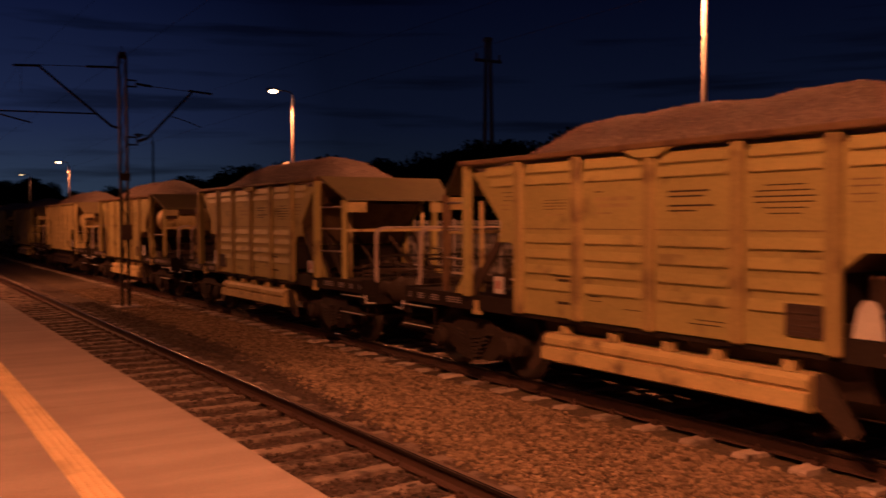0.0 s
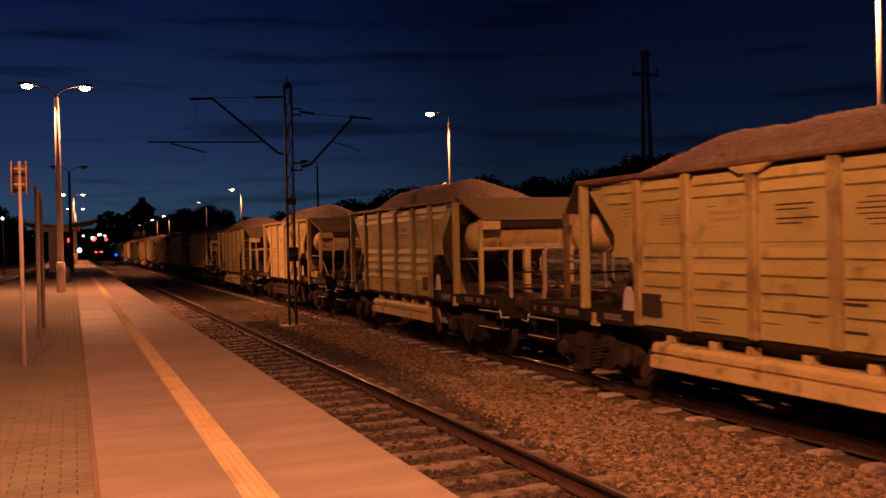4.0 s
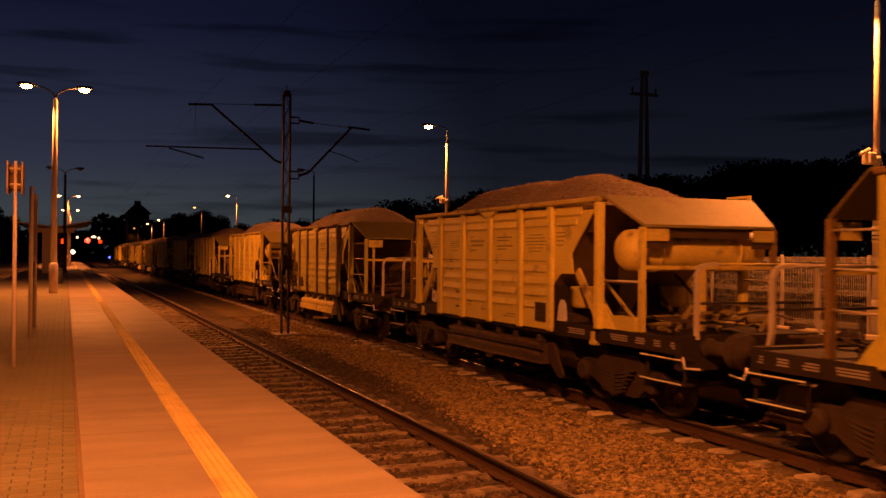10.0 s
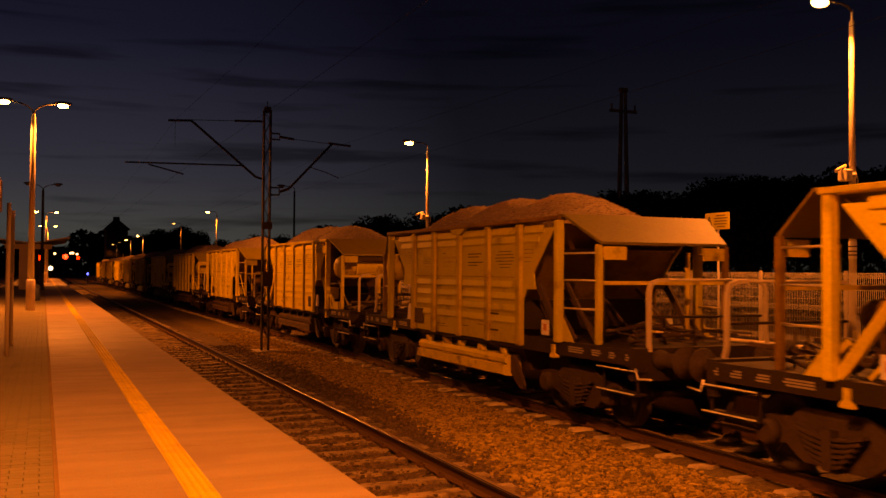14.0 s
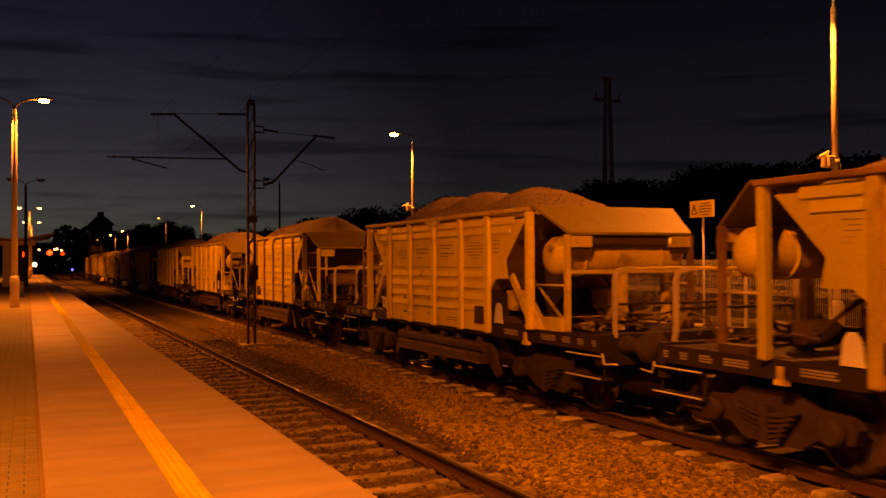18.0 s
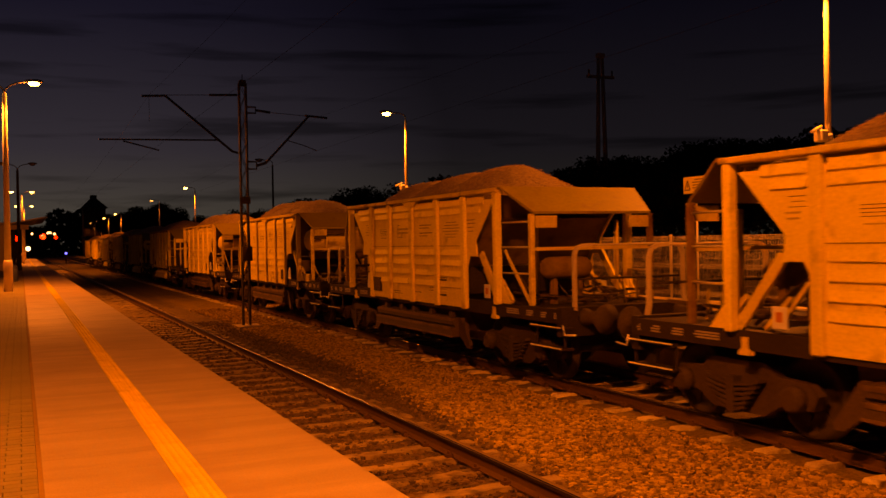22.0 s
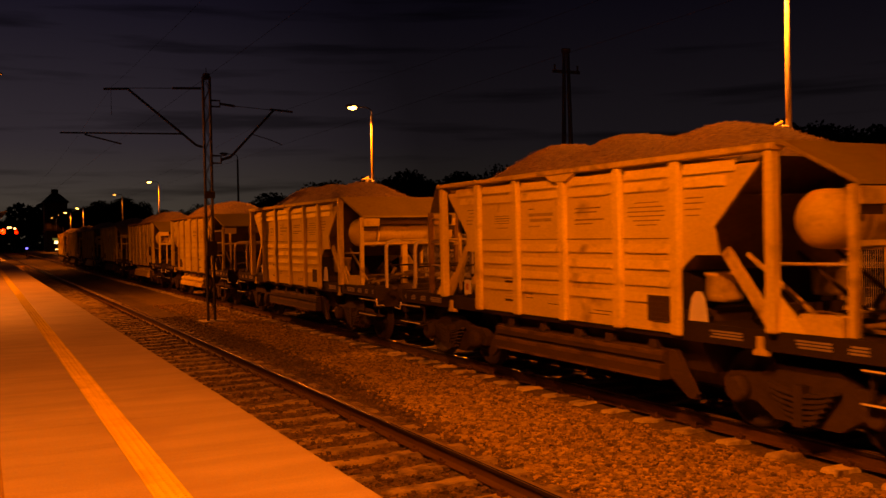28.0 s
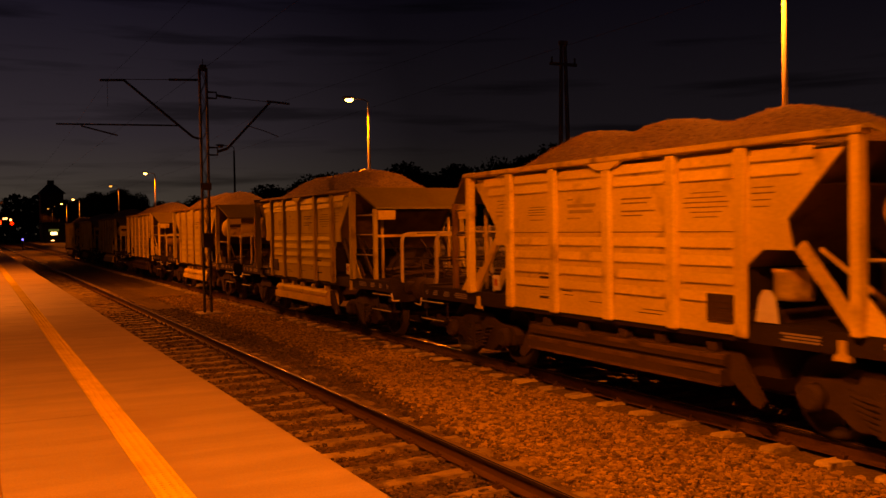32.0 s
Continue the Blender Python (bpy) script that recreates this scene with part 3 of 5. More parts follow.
def platform():
    global PAVED
    PAVED = empty("platform", "island platform of pinkish concrete slabs with block paving and a yellow strip", "platform", kind="structure")
    bm = B()
    prism(bm, [(-3.03, -0.6), (1.93, -0.6), (1.93, 0.50), (1.95, 0.685), (-3.05, 0.685), (-3.03, 0.50)], "y", -40, 152)
    part("platform_body", bm, WALLC, PAVED, "rough concrete platform wall")
    part("joint_filler", made(box, 0.0985, 0.1285, -40, 152, 0.690, 0.7440), FILLER, PAVED, "brown filled joint between slabs and paving")
    part("joint_bed", made(box, -3.0, 1.9, -40, 152, 0.6855, 0.690), JOINT, PAVED, "dark sanded joint bed")


def far_platform():
    p = empty("far_platform", "low-lit concrete side platform across the tracks", "platform", kind="structure")
    part("platform_body", made(box, 10.45, 18.5, -40, 260, -0.6, 0.24), WALLC, p)
    part("platform_surface", made(box, 10.38, 18.5, -40, 260, 0.24, LOW), PAVER, p, "grey paved platform surface")
    # raised kerb under the fence, in pieces
    for k in range(29):
        y = 16.84 - 2.5 * 11 + k * 2.5
        bm = B()
        box(bm, 15.22, 15.42, y + 0.04, y + 2.46, LOW + 0.001, 0.665)
        soften(bm, 0.012)
        part("fence_plinth", bm, PLINTH, p, "pale concrete kerb under the fence")


ground_sheet()
bed("ballast_between_tracks", 5.50, 10.44, -12, 42, 0.13, 330, BALLAST, "pale crushed stone ballast between the tracks")
bed("ballast_platform_track", 1.94, 5.495, -12, 42, 0.13, 330, BALLAST, "dark oily crushed stone ballast along the platform")
bed("ballast_left_track", -9.5, -3.04, 10, 12, 0.5, 330, OILY, "dark crushed stone ballast beyond the platform")
loose_stones("ballast_stones", 74000, 4.9, 7.44, 3.2, 36, -0.210, STONE, "pale broken stones lying on the ballast", 3)
loose_stones("grimy_ballast_stones", 38000, 2.0, 6.2, 3.2, 30, -0.204, STONE_DARK, "dark broken stones between the sleepers", 4, 1.6, -1)
platform()
far_platform()


# ---- the train ----
def panel_lines(bm, sx, y0, y1, zs):
    """Pressed horizontal folds of one side panel."""
    for z, a, b in zs:
        prism(bm, [(sx * 1.316, z + 0.120), (sx * 1.316, z - 0.004), (sx * 1.344, z - 0.010), (sx * 1.345, z + 0.004)], "y", y0 + a, y1 - b)


def bogie(parent, y, label):
    bm = B()
    box(bm, -0.95, 0.95, -0.20, 0.20, 0.42, 0.70)
    box(bm, -0.30, 0.30, -0.30, 0.30, 0.70, 0.82)
    b = part("bogie", bm, BOGIE, parent, label)
    b.location = (0, y, 0)
    bm = B()
    prism(bm, [(-1.18, 0.52), (-1.12, 0.36), (-0.68, 0.36), (-0.42, 0.20), (0.42, 0.20), (0.68, 0.36), (1.12, 0.36), (1.18, 0.52),
               (1.05, 0.64), (0.62, 0.66), (0.42, 0.80), (-0.42, 0.80), (-0.62, 0.66), (-1.05, 0.64)], "x", -0.07, 0.07)
    for k in (-1, 1):
        turned(bm, [(0.15, -0.02), (0.15, 0.10), (0.11, 0.14)], pose(-0.06, k * 0.9, 0.46, 0, -90, 0), 14)
        turned(bm, [(0.15, -0.02), (0.15, 0.10), (0.11, 0.14)], pose(0.06, k * 0.9, 0.46, 0, 90, 0), 14)
    me = mesh_of(bm, BOGIE, "side_frame")
    bm = B()
    for k in range(6):
        half = 0.20 + 0.052 * k
        pts = [(0, half * q, 0.235 + 0.058 * k + 0.075 * q * q * (0.6 + 0.08 * k)) for q in (-1.0, -0.6, -0.2, 0.2, 0.6, 1.0)]
        for p, q in zip(pts, pts[1:]):
            bar(bm, p, q, 0.10, 0.036)
    box(bm, -0.065, 0.065, -0.06, 0.06, 0.20, 0.62)
    spring = mesh_of(bm, BOGIE, "leaf_spring")
    # added dark block that closes the view through between the wheels
    bm = B()
    box(bm, -0.57, 0.57, -0.78, 0.78, 0.70, 0.83)
    box(bm, -0.57, -0.32, -0.60, 0.60, 0.83, 0.93)
    box(bm, 0.32, 0.57, -0.60, 0.60, 0.83, 0.93)
    part("transom", bm, FRAME, b)
    for sx in (-1, 1):
        o = new("side_frame", me)
        o.parent, o.location = b, (sx * 1.0, 0, 0)
        o = new("leaf_spring", spring)
        o.parent, o.location = b, (sx * 1.135, 0, 0)
    bm = B()
    for sx in (-1, 1):
        m = pose(sx * 0.72, 0, 0, 0, 90 * sx, 0)
        turned(bm, [(0.08, -0.05), (0.14, -0.05), (0.38, 0.0), (0.49, 0.0), (0.49, 0.03), (0.46, 0.035), (0.455, 0.12), (0.40, 0.13),
                    (0.36, 0.09), (0.16, 0.07), (0.13, 0.13), (0.07, 0.14)], m, 28)
    rod(bm, (-1.05, 0, 0), (1.05, 0, 0), 0.07, 10)
    for a in range(0, 360, 60):
        bar(bm, (0.80, 0.20 * math.cos(radians(a)), 0.20 * math.sin(radians(a))), (0.80, 0.34 * math.cos(radians(a)), 0.34 * math.sin(radians(a))), 0.05, 0.03, (1, 0, 0))
        bar(bm, (-0.80, 0.20 * math.cos(radians(a)), 0.20 * math.sin(radians(a))), (-0.80, 0.34 * math.cos(radians(a)), 0.34 * math.sin(radians(a))), 0.05, 0.03, (1, 0, 0))
    ws = mesh_of(bm, WHEEL, "wheelset")
    for k in (-1, 1):
        o = new("wheelset", ws)
        o.parent, o.location = b, (0, k * 0.9, 0.46)
    return b


# the outline of the hopper's side, by distance from the end post and height
SIDE = [(0.17, 2.90), (0.83, 2.26), (0.76, 1.95), (1.15, 1.95), (1.41, 1.76), (1.41, 1.02), (6.30, 1.02), (6.30, 1.76),
        (6.42, 1.95), (6.72, 1.95), (6.66, 2.22), (7.32, 2.90), (7.35, 2.935), (0.14, 2.935)]
RIBS = (1.44, 2.54, 3.78, 5.03, 6.22)
L0 = 3.85


def wagon(body_paint, chute_paint, brace_paint, label, seed):
    """A bogie hopper wagon for crushed stone; the air tank is at its -y end."""
    rng = random.Random(seed)
    w = empty("hopper_wagon", label, "freight wagon", "wagons of the stone train")
    Y = lambda d: d - L0
    for sx in (-1, 1):
        o = part("side_sheet", made(prism, [(Y(d), z) for d, z in SIDE], "x", sx * 1.29, sx * 1.32), body_paint, w)
        edges = (0.30,) + RIBS + (7.19,)
        for i in range(6):
            a, b = edges[i], edges[i + 1]
            zs = []
            for z in (2.875, 2.725):
                lo, hi = 0.13, 0.13
                if i == 0:
                    lo = max(0.10, 3.02 - z + 0.04)
                if i == 5:
                    hi = max(0.10, 3.00 - z + 0.05)
                zs.append((z, lo, hi))
            if 1 <= i <= 4:
                zs += [(z, 0.13, 0.13) for z in (1.97, 1.772, 1.572, 1.37)]
            for row in zs:
                bm = B()
                panel_lines(bm, sx, Y(a), Y(b), [row])
                part("pressing", bm, body_paint, o)
            if 1 <= i <= 4:
                part("seam", made(box, min(sx * 1.318, sx * 1.327), max(sx * 1.318, sx * 1.327), Y(a + 0.08), Y(b - 0.08), 2.134, 2.146), FADED, o)
        # unreadable stencilled lettering as bars, set out from the reader's right on either side
        def stencil(material, rows, label):
            for p, q, z, h in rows:
                p, q = (p, q) if sx < 0 else (7.65 - q, 7.65 - p)
                part("lettering", made(box, min(sx * 1.318, sx * 1.3235), max(sx * 1.318, sx * 1.3235), Y(p), Y(q), z - h / 2, z + h / 2), material, o, label)
        e1, e2 = rng.uniform(0, 0.05), rng.uniform(0, 0.05)
        stencil(FADED, [(1.0, 1.26 + e1, 2.60, 0.015), (0.98, 1.30, 2.54, 0.015), (1.04, 1.30, 2.47, 0.013), (1.06, 1.28, 2.40, 0.013)], "faded black writing")
        bold = INK if body_paint is YELLOWED else FADED
        stencil(bold, [(1.76, 2.22, 2.58, 0.012), (1.68, 2.30 + e2, 2.525, 0.013), (1.64, 2.36, 2.47, 0.014), (1.66, 2.34, 2.415, 0.013),
                       (1.74, 2.24, 2.36, 0.012), (1.80, 2.18, 2.305, 0.011)], "ruled black stencil lines")
        stencil(bold, [(2.92, 3.50, 2.555, 0.020), (2.98 + e1, 3.50, 2.50, 0.018), (2.86, 3.50, 2.40, 0.020), (3.10, 3.50, 2.345, 0.016)], "faded black writing")
        stencil(WORN, [(4.05, 4.70, 2.50, 0.045), (4.10, 4.66, 2.42, 0.045), (4.40, 4.70, 2.33, 0.022)], "faint worn writing")
        stencil(INK, [(4.56, 4.70, 2.585, 0.011), (5.25, 5.70, 2.505, 0.007), (5.25, 5.70, 2.467, 0.009), (5.25, 5.70, 2.430, 0.007), (5.25, 5.70, 2.392, 0.007)], "thin black stencil lines")
        stencil(INK, [(6.38, 6.62, 2.63, 0.008), (6.38, 6.56, 2.575, 0.007), (6.36, 6.60, 2.52, 0.007)], "thin black stencil lines")
        stencil(WORN, [(6.44, 6.66, 2.46, 0.022), (6.46, 6.64, 2.40, 0.022), (5.30, 5.66, 2.32, 0.016)], "faint worn writing")
        # the dark grid panel near the tank end, and the ruled brake table near the ladder end
        for a, b, z0, z1 in ((5.02, 5.42, 1.475, 1.51), (5.02, 5.42, 1.19, 1.225), (4.88, 5.46, 1.535, 1.543), (4.62, 4.82, 1.325, 1.337), (4.60, 4.80, 1.27, 1.28), (2.7, 3.1, 1.19, 1.20), (2.75, 3.2, 1.145, 1.155), (3.9, 4.2, 1.21, 1.22)):
            part("stencil_bar", made(box, min(sx * 1.318, sx * 1.324), max(sx * 1.318, sx * 1.324), Y(a), Y(b), z0, z1), INK, o)
        for k in range(4):
            z = 1.255 + 0.055 * k
            part("table_rule", made(box, min(sx * 1.318, sx * 1.3225), max(sx * 1.318, sx * 1.3225), Y(5.02), Y(5.42), z, z + 0.008), WORN, o)
        bm = B()
        box(bm, min(sx * 1.318, sx * 1.345), max(sx * 1.318, sx * 1.345), Y(1.50), Y(1.96), 1.15, 1.455)
        dp = part("data_panel", bm, INSIDE, o, "dark hooked data grid panel")
        for z in (1.19, 1.25, 1.31, 1.37, 1.43):
            part("grid_bar", made(box, min(sx * 1.343, sx * 1.353), max(sx * 1.343, sx * 1.353), Y(1.51), Y(1.95), z - 0.006, z + 0.006), RUST, dp)
        for d in RIBS:
            bm = B()
            box(bm, min(sx * 1.30, sx * 1.382), max(sx * 1.30, sx * 1.382), Y(d - 0.085), Y(d + 0.085), 1.0, 3.04)
            soften(bm, 0.02)
            part("side_post", bm, YELLOW_POST if body_paint is YELLOWED else body_paint, w)
        bm = B()
        prism(bm, [(sx * 1.24, 3.035), (sx * 1.40, 3.042), (sx * 1.41, 3.055), (sx * 1.41, 3.10), (sx * 1.385, 3.115), (sx * 1.24, 3.115)], "y", Y(-0.10), Y(7.58))
        tr = part("top_rail", bm, RUSTY_SHADED if body_paint is YELLOWED else OCHRE_PART, w)
        part("rail_haunch", made(prism, [(Y(3.42), 3.037), (Y(3.62), 2.945), (Y(3.94), 2.945), (Y(4.14), 3.037)], "x", sx * 1.325, sx * 1.394), body_paint, tr)
        for d in (-0.02, 7.49):
            bm = B()
            box(bm, min(sx * 1.26, sx * 1.39), max(sx * 1.26, sx * 1.39), Y(d - 0.06), Y(d + 0.06), 1.15, 3.04)
            soften(bm, 0.015)
            part("end_post", bm, body_paint, w)
        part("side_sill", made(box, min(sx * 1.14, sx * 1.29), max(sx * 1.14, sx * 1.29), Y(-1.95), Y(9.43), 0.955, 1.172), FRAME, w, "dark brown side sill")
        for a, b in ((-0.72, -0.28), (-1.14, -0.90), (-1.50, -1.32), (-1.82, -1.72), (0.45, 0.95), (7.73, 8.18), (8.38, 8.61), (8.83, 9.01), (9.23, 9.31)):
            bm = B()
            for z in (1.035, 1.068, 1.10):
                box(bm, min(sx * 1.288, sx * 1.295), max(sx * 1.288, sx * 1.295), Y(a), Y(b - rng.uniform(0.0, 0.06)), z - 0.010, z + 0.010)
            part("sill_lettering", bm, STENCIL, w, "worn white stencil lines")
        bm = B()
        prism(bm, [(sx * 1.02, 0.80), (sx * 1.28, 0.79), (sx * 1.33, 0.74), (sx * 1.33, 0.67), (sx * 1.29, 0.655), (sx * 1.29, 0.63), (sx * 1.36, 0.62),
                   (sx * 1.37, 0.47), (sx * 1.31, 0.44), (sx * 1.0, 0.44)], "y", Y(1.72), Y(5.70))
        ch = part("discharge_chute", bm, chute_paint, w)
        # edges paler than the chute body, so ledges and gaps stand apart
        if chute_paint is RUST:
            for z0, z1, x in ((0.735, 0.785, 1.345), (0.575, 0.625, 1.375), (0.44, 0.475, 1.375)):
                part("chute_flap", made(box, min(sx * 1.28, sx * x), max(sx * 1.28, sx * x), Y(1.74), Y(5.68), z0, z1), RUSTPALE, ch, "paler rusty flap edge")
        for c, s in ((1.72, 1), (5.70, -1)):
            bm = B()
            prism(bm, [(Y(c), 0.80), (Y(c), 0.50), (Y(c - s * 0.32), 0.27), (Y(c - s * 0.44), 0.26), (Y(c - s * 0.47), 0.32), (Y(c - s * 0.43), 0.38), (Y(c - s * 0.12), 0.80)], "x", sx * 1.16, sx * 1.22)
            part("chute_bracket", bm, RUST, w)
        for d in (2.0, 2.9, 3.6, 4.5, 5.4):
            bm = B()
            box(bm, min(sx * 1.12, sx * 1.25), max(sx * 1.12, sx * 1.25), Y(d - 0.06), Y(d + 0.06), 0.795, 0.90)
            rod(bm, (sx * 1.22, Y(d - 0.075), 0.835), (sx * 1.22, Y(d + 0.075), 0.835), 0.028, 8)
            part("chute_hinge", bm, chute_paint, w)
        # both ends: outer post, steps, brace, lugs
        for e, (d0, s) in enumerate(((0.0, 1), (7.48, -1))):
            D = lambda q: Y(d0 + s * q)
            # two of the four posts get the darker paint, which holds their shade
            part("outer_post", made(box, min(sx * 1.12, sx * 1.20), max(sx * 1.12, sx * 1.20), min(D(-0.92), D(-0.84)), max(D(-0.92), D(-0.84)), 1.165, 2.645), RUSTY_SHADED if (e == 0) == (sx > 0) else (YELLOWED if body_paint is YELLOWED else OCHRE_PART), w)
            if e == 1 or sx < 0:
                part("post_gusset", made(prism, [(D(-0.08), 1.172), (D(-0.40), 1.172), (D(-0.10), 1.52)], "x", sx * 1.28, sx * 1.30), body_paint, w)
                part("end_brace", made(bar, (sx * 1.25, D(0.72), 2.0), (sx * 1.25, D(0.04), 1.20), 0.05, 0.13), brace_paint, w)
                part("knee_brace", made(bar, (sx * 1.18, D(0.10), 1.55), (sx * 1.18, D(-0.28), 1.20), 0.04, 0.07), brace_paint, w)
            for z in (0.90, 0.585):
                st = part("step", made(box, min(sx * 1.10, sx * 1.31), max(sx * 1.10, sx * 1.31), min(D(-1.08), D(-1.98)), max(D(-1.08), D(-1.98)), z - 0.03, z), FRAME, w)
                part("step_edge", made(box, min(sx * 1.311, sx * 1.33), max(sx * 1.311, sx * 1.33), min(D(-1.08), D(-1.98)), max(D(-1.08), D(-1.98)), z - 0.008, z + 0.009), STEP, st, "bright worn step edge")
            for q in (-1.12, -1.94):
                part("step_hanger", made(bar, (sx * 1.22, D(q), 0.56), (sx * 1.22, D(q), 0.92), 0.04, 0.02, (1, 0, 0)), FRAME, w)
            part("step_hook", made(pipe, [(sx * 1.30, D(-2.0), 0.94), (sx * 1.30, D(-2.05), 0.80), (sx * 1.28, D(-2.32), 0.82)], 0.014, 6), STEP, w)
            bm = B()
            prism(bm, [(D(0.14), 1.10), (D(0.22), 1.10), (D(0.22), 0.98), (D(0.27), 0.94), (D(0.27), 0.90), (D(0.09), 0.90), (D(0.09), 0.94), (D(0.14), 0.98)], "x", sx * 1.25, sx * 1.32)
            part("jacking_lug", bm, OCHRE_PART, w)
            if e == 0:
                bm = B()
                prism(bm, [(D(0.97), 1.19), (D(1.28), 1.19), (D(1.23), 1.45), (D(1.17), 1.53), (D(1.07), 1.53), (D(1.01), 1.45)], "x", sx * 1.285, sx * 1.30)
                part("paper_card", bm, CARD, w, "pale weathered routing card")
            if e == 1:
                continue
            drum = B()
            turned(drum, [(0.02, 1.32), (0.19, 1.34), (0.21, 1.40), (0.21, 1.62), (0.23, 1.64), (0.23, 1.68), (0.02, 1.69)], pose(sx * 0.86, D(1.16 if e == 0 else 0.62), 0.06), 16)
            part("brake_drum", drum, brace_paint, w)
    for e, (d0, s) in enumerate(((0.0, 1), (7.48, -1))):
        D = lambda q: Y(d0 + s * q)
        tank_end = e == 0
        bm = B()
        prism(bm, [(D(0.08), 3.117), (D(-0.19), 3.125), (D(-0.925), 2.685), (D(-0.94), 2.642), (D(-0.90), 2.642), (D(-0.19), 3.085), (D(0.08), 3.087)], "x", -1.36, 1.36)
        for v in bm.verts:
            if v.co.z < 2.8:
                v.co.x *= 0.845
        part("end_roof", bm, GRIMYROOF if body_paint is YELLOWED else ROOF, w, "sloping plate roof over the end platform")
        bm = B()
        if tank_end:
            line = [(0.12, 3.00), (0.86, 2.27), (1.39, 1.76), (1.39, 1.26)]
        else:
            line = [(0.13, 3.00), (0.90, 2.23), (1.33, 1.77), (1.33, 1.26)]
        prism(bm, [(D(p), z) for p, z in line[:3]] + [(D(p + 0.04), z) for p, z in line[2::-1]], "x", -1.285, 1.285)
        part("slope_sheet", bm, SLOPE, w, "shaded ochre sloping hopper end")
        # the lower wall is near black: the dark void is put into its colour
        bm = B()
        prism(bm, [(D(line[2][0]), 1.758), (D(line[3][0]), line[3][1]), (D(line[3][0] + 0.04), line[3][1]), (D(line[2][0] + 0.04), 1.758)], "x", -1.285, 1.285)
        part("hopper_end_wall", bm, FRAME, w, "hopper end wall, near black to hold the shade below")
        part("end_deck", made(box, -1.14, 1.14, min(D(-1.80), D(1.15)), max(D(-1.80), D(1.15)), 1.12, 1.165), FRAME, w)
        part("headstock", made(box, -1.28, 1.28, min(D(-1.955), D(-1.805)), max(D(-1.955), D(-1.805)), 0.76, 1.20), FRAME, w)
        for sx in (-1, 1):
            m = pose(sx * 0.875, D(-1.955), 1.05, 90 * s, 0, 0)
            part("buffer", made(turned, [(0.13, 0.0), (0.13, 0.05), (0.095, 0.06), (0.095, 0.38), (0.07, 0.40), (0.07, 0.545), (0.215, 0.55), (0.225, 0.575), (0.02, 0.605)], m, 18), BOGIE, w)
            # corner handrail
            bm = B()
            pts = [(sx * 1.04, D(-1.945), 1.15), (sx * 1.02, D(-1.91), 1.34), (sx * 1.02, D(-1.91), 1.98), (sx * 0.98, D(-1.91), 2.09), (sx * 0.86, D(-1.91), 2.13), (sx * 0.70, D(-1.91), 2.135)]
            for p, q in zip(pts, pts[1:]):
                bar(bm, p, q, 0.050, 0.060, (0, 1, 0) if abs(p[2] - q[2]) > 0.05 else (0, 1, 0.01))
            part("corner_handrail", bm, PALE, w, "pale painted corner handrail")
        part("cross_rail", made(rod, (-0.78, D(-1.91), 2.135), (0.78, D(-1.91), 2.135), 0.020, 8), OCHRE_PART if tank_end else PALE, w)
        part("lower_rail", made(rod, (-0.95, D(-1.91), 1.62), (0.95, D(-1.91), 1.62), 0.018, 8), FRAME, w)
        part("eave_beam", made(box, -1.11, 1.11, min(D(-0.905), D(-0.855)), max(D(-0.905), D(-0.855)), 2.05, 2.105), OCHRE_PART, w)
        bm = B()
        rod(bm, (0, D(-1.95), 1.02), (0, D(-2.30), 1.0), 0.05, 8)
        pipe(bm, [(0, D(-2.28), 1.02), (0.0, D(-2.40), 0.92), (0, D(-2.52), 0.98)], 0.035, 8)
        part("coupling", bm, BOGIE, w)
        bm = B()
        pipe(bm, [(0.35, D(-1.95), 0.95), (0.38, D(-2.2), 0.72), (0.30, D(-2.5), 0.66)], 0.028, 8)
        part("brake_hose", bm, FRAME, w)
        # brake gear on the deck
        bm = B()
        if tank_end:
            turned(bm, [(0.02, -0.32), (0.15, -0.30), (0.17, 0.0), (0.15, 0.30), (0.02, 0.32)], pose(0.25, D(-0.35), 1.38, 0, 90, 0), 14)
            part("brake_cylinder", bm, INSIDE, w)
        else:
            if body_paint is OCHRE:
                turned(bm, [(0.02, -0.46), (0.10, -0.45), (0.17, -0.38), (0.185, -0.30), (0.185, 0.30), (0.17, 0.38), (0.10, 0.45), (0.02, 0.46)], pose(0.42, D(-0.72), 1.76, 0, 90, 0), 16)
                c = part("brake_cylinder", bm, SLOPE, w, "dull brake reservoir on stands")
                for x in (0.18, 0.66):
                    part("cylinder_stand", made(box, x - 0.04, x + 0.04, min(D(-0.66), D(-0.78)), max(D(-0.66), D(-0.78)), 1.166, 1.60), SLOPE, c)
            part("end_diagonal", made(bar, (1.25, D(-0.14), 2.06), (1.18, D(-0.83), 1.22), 0.03, 0.05), brace_paint, w)
        # loose brake rods and beams lying on the deck
        for k in range(24):
            zl = 1.185 + 0.009 * k
            a = (rng.uniform(-1.05, 1.05), D(rng.uniform(-1.55, -0.1)), zl)
            run = rng.choice(((0.9, 0.10), (0.7, 0.25), (0.25, 0.8), (0.15, 0.9)))
            b = (max(-1.1, min(1.1, a[0] + rng.choice((-1, 1)) * run[0])), max(min(D(-1.6), D(0.4)), min(max(D(-1.6), D(0.4)), a[1] + rng.choice((-1, 1)) * run[1])), zl + rng.uniform(-0.02, 0.10))
            if math.dist(a, b) < 0.2:
                continue
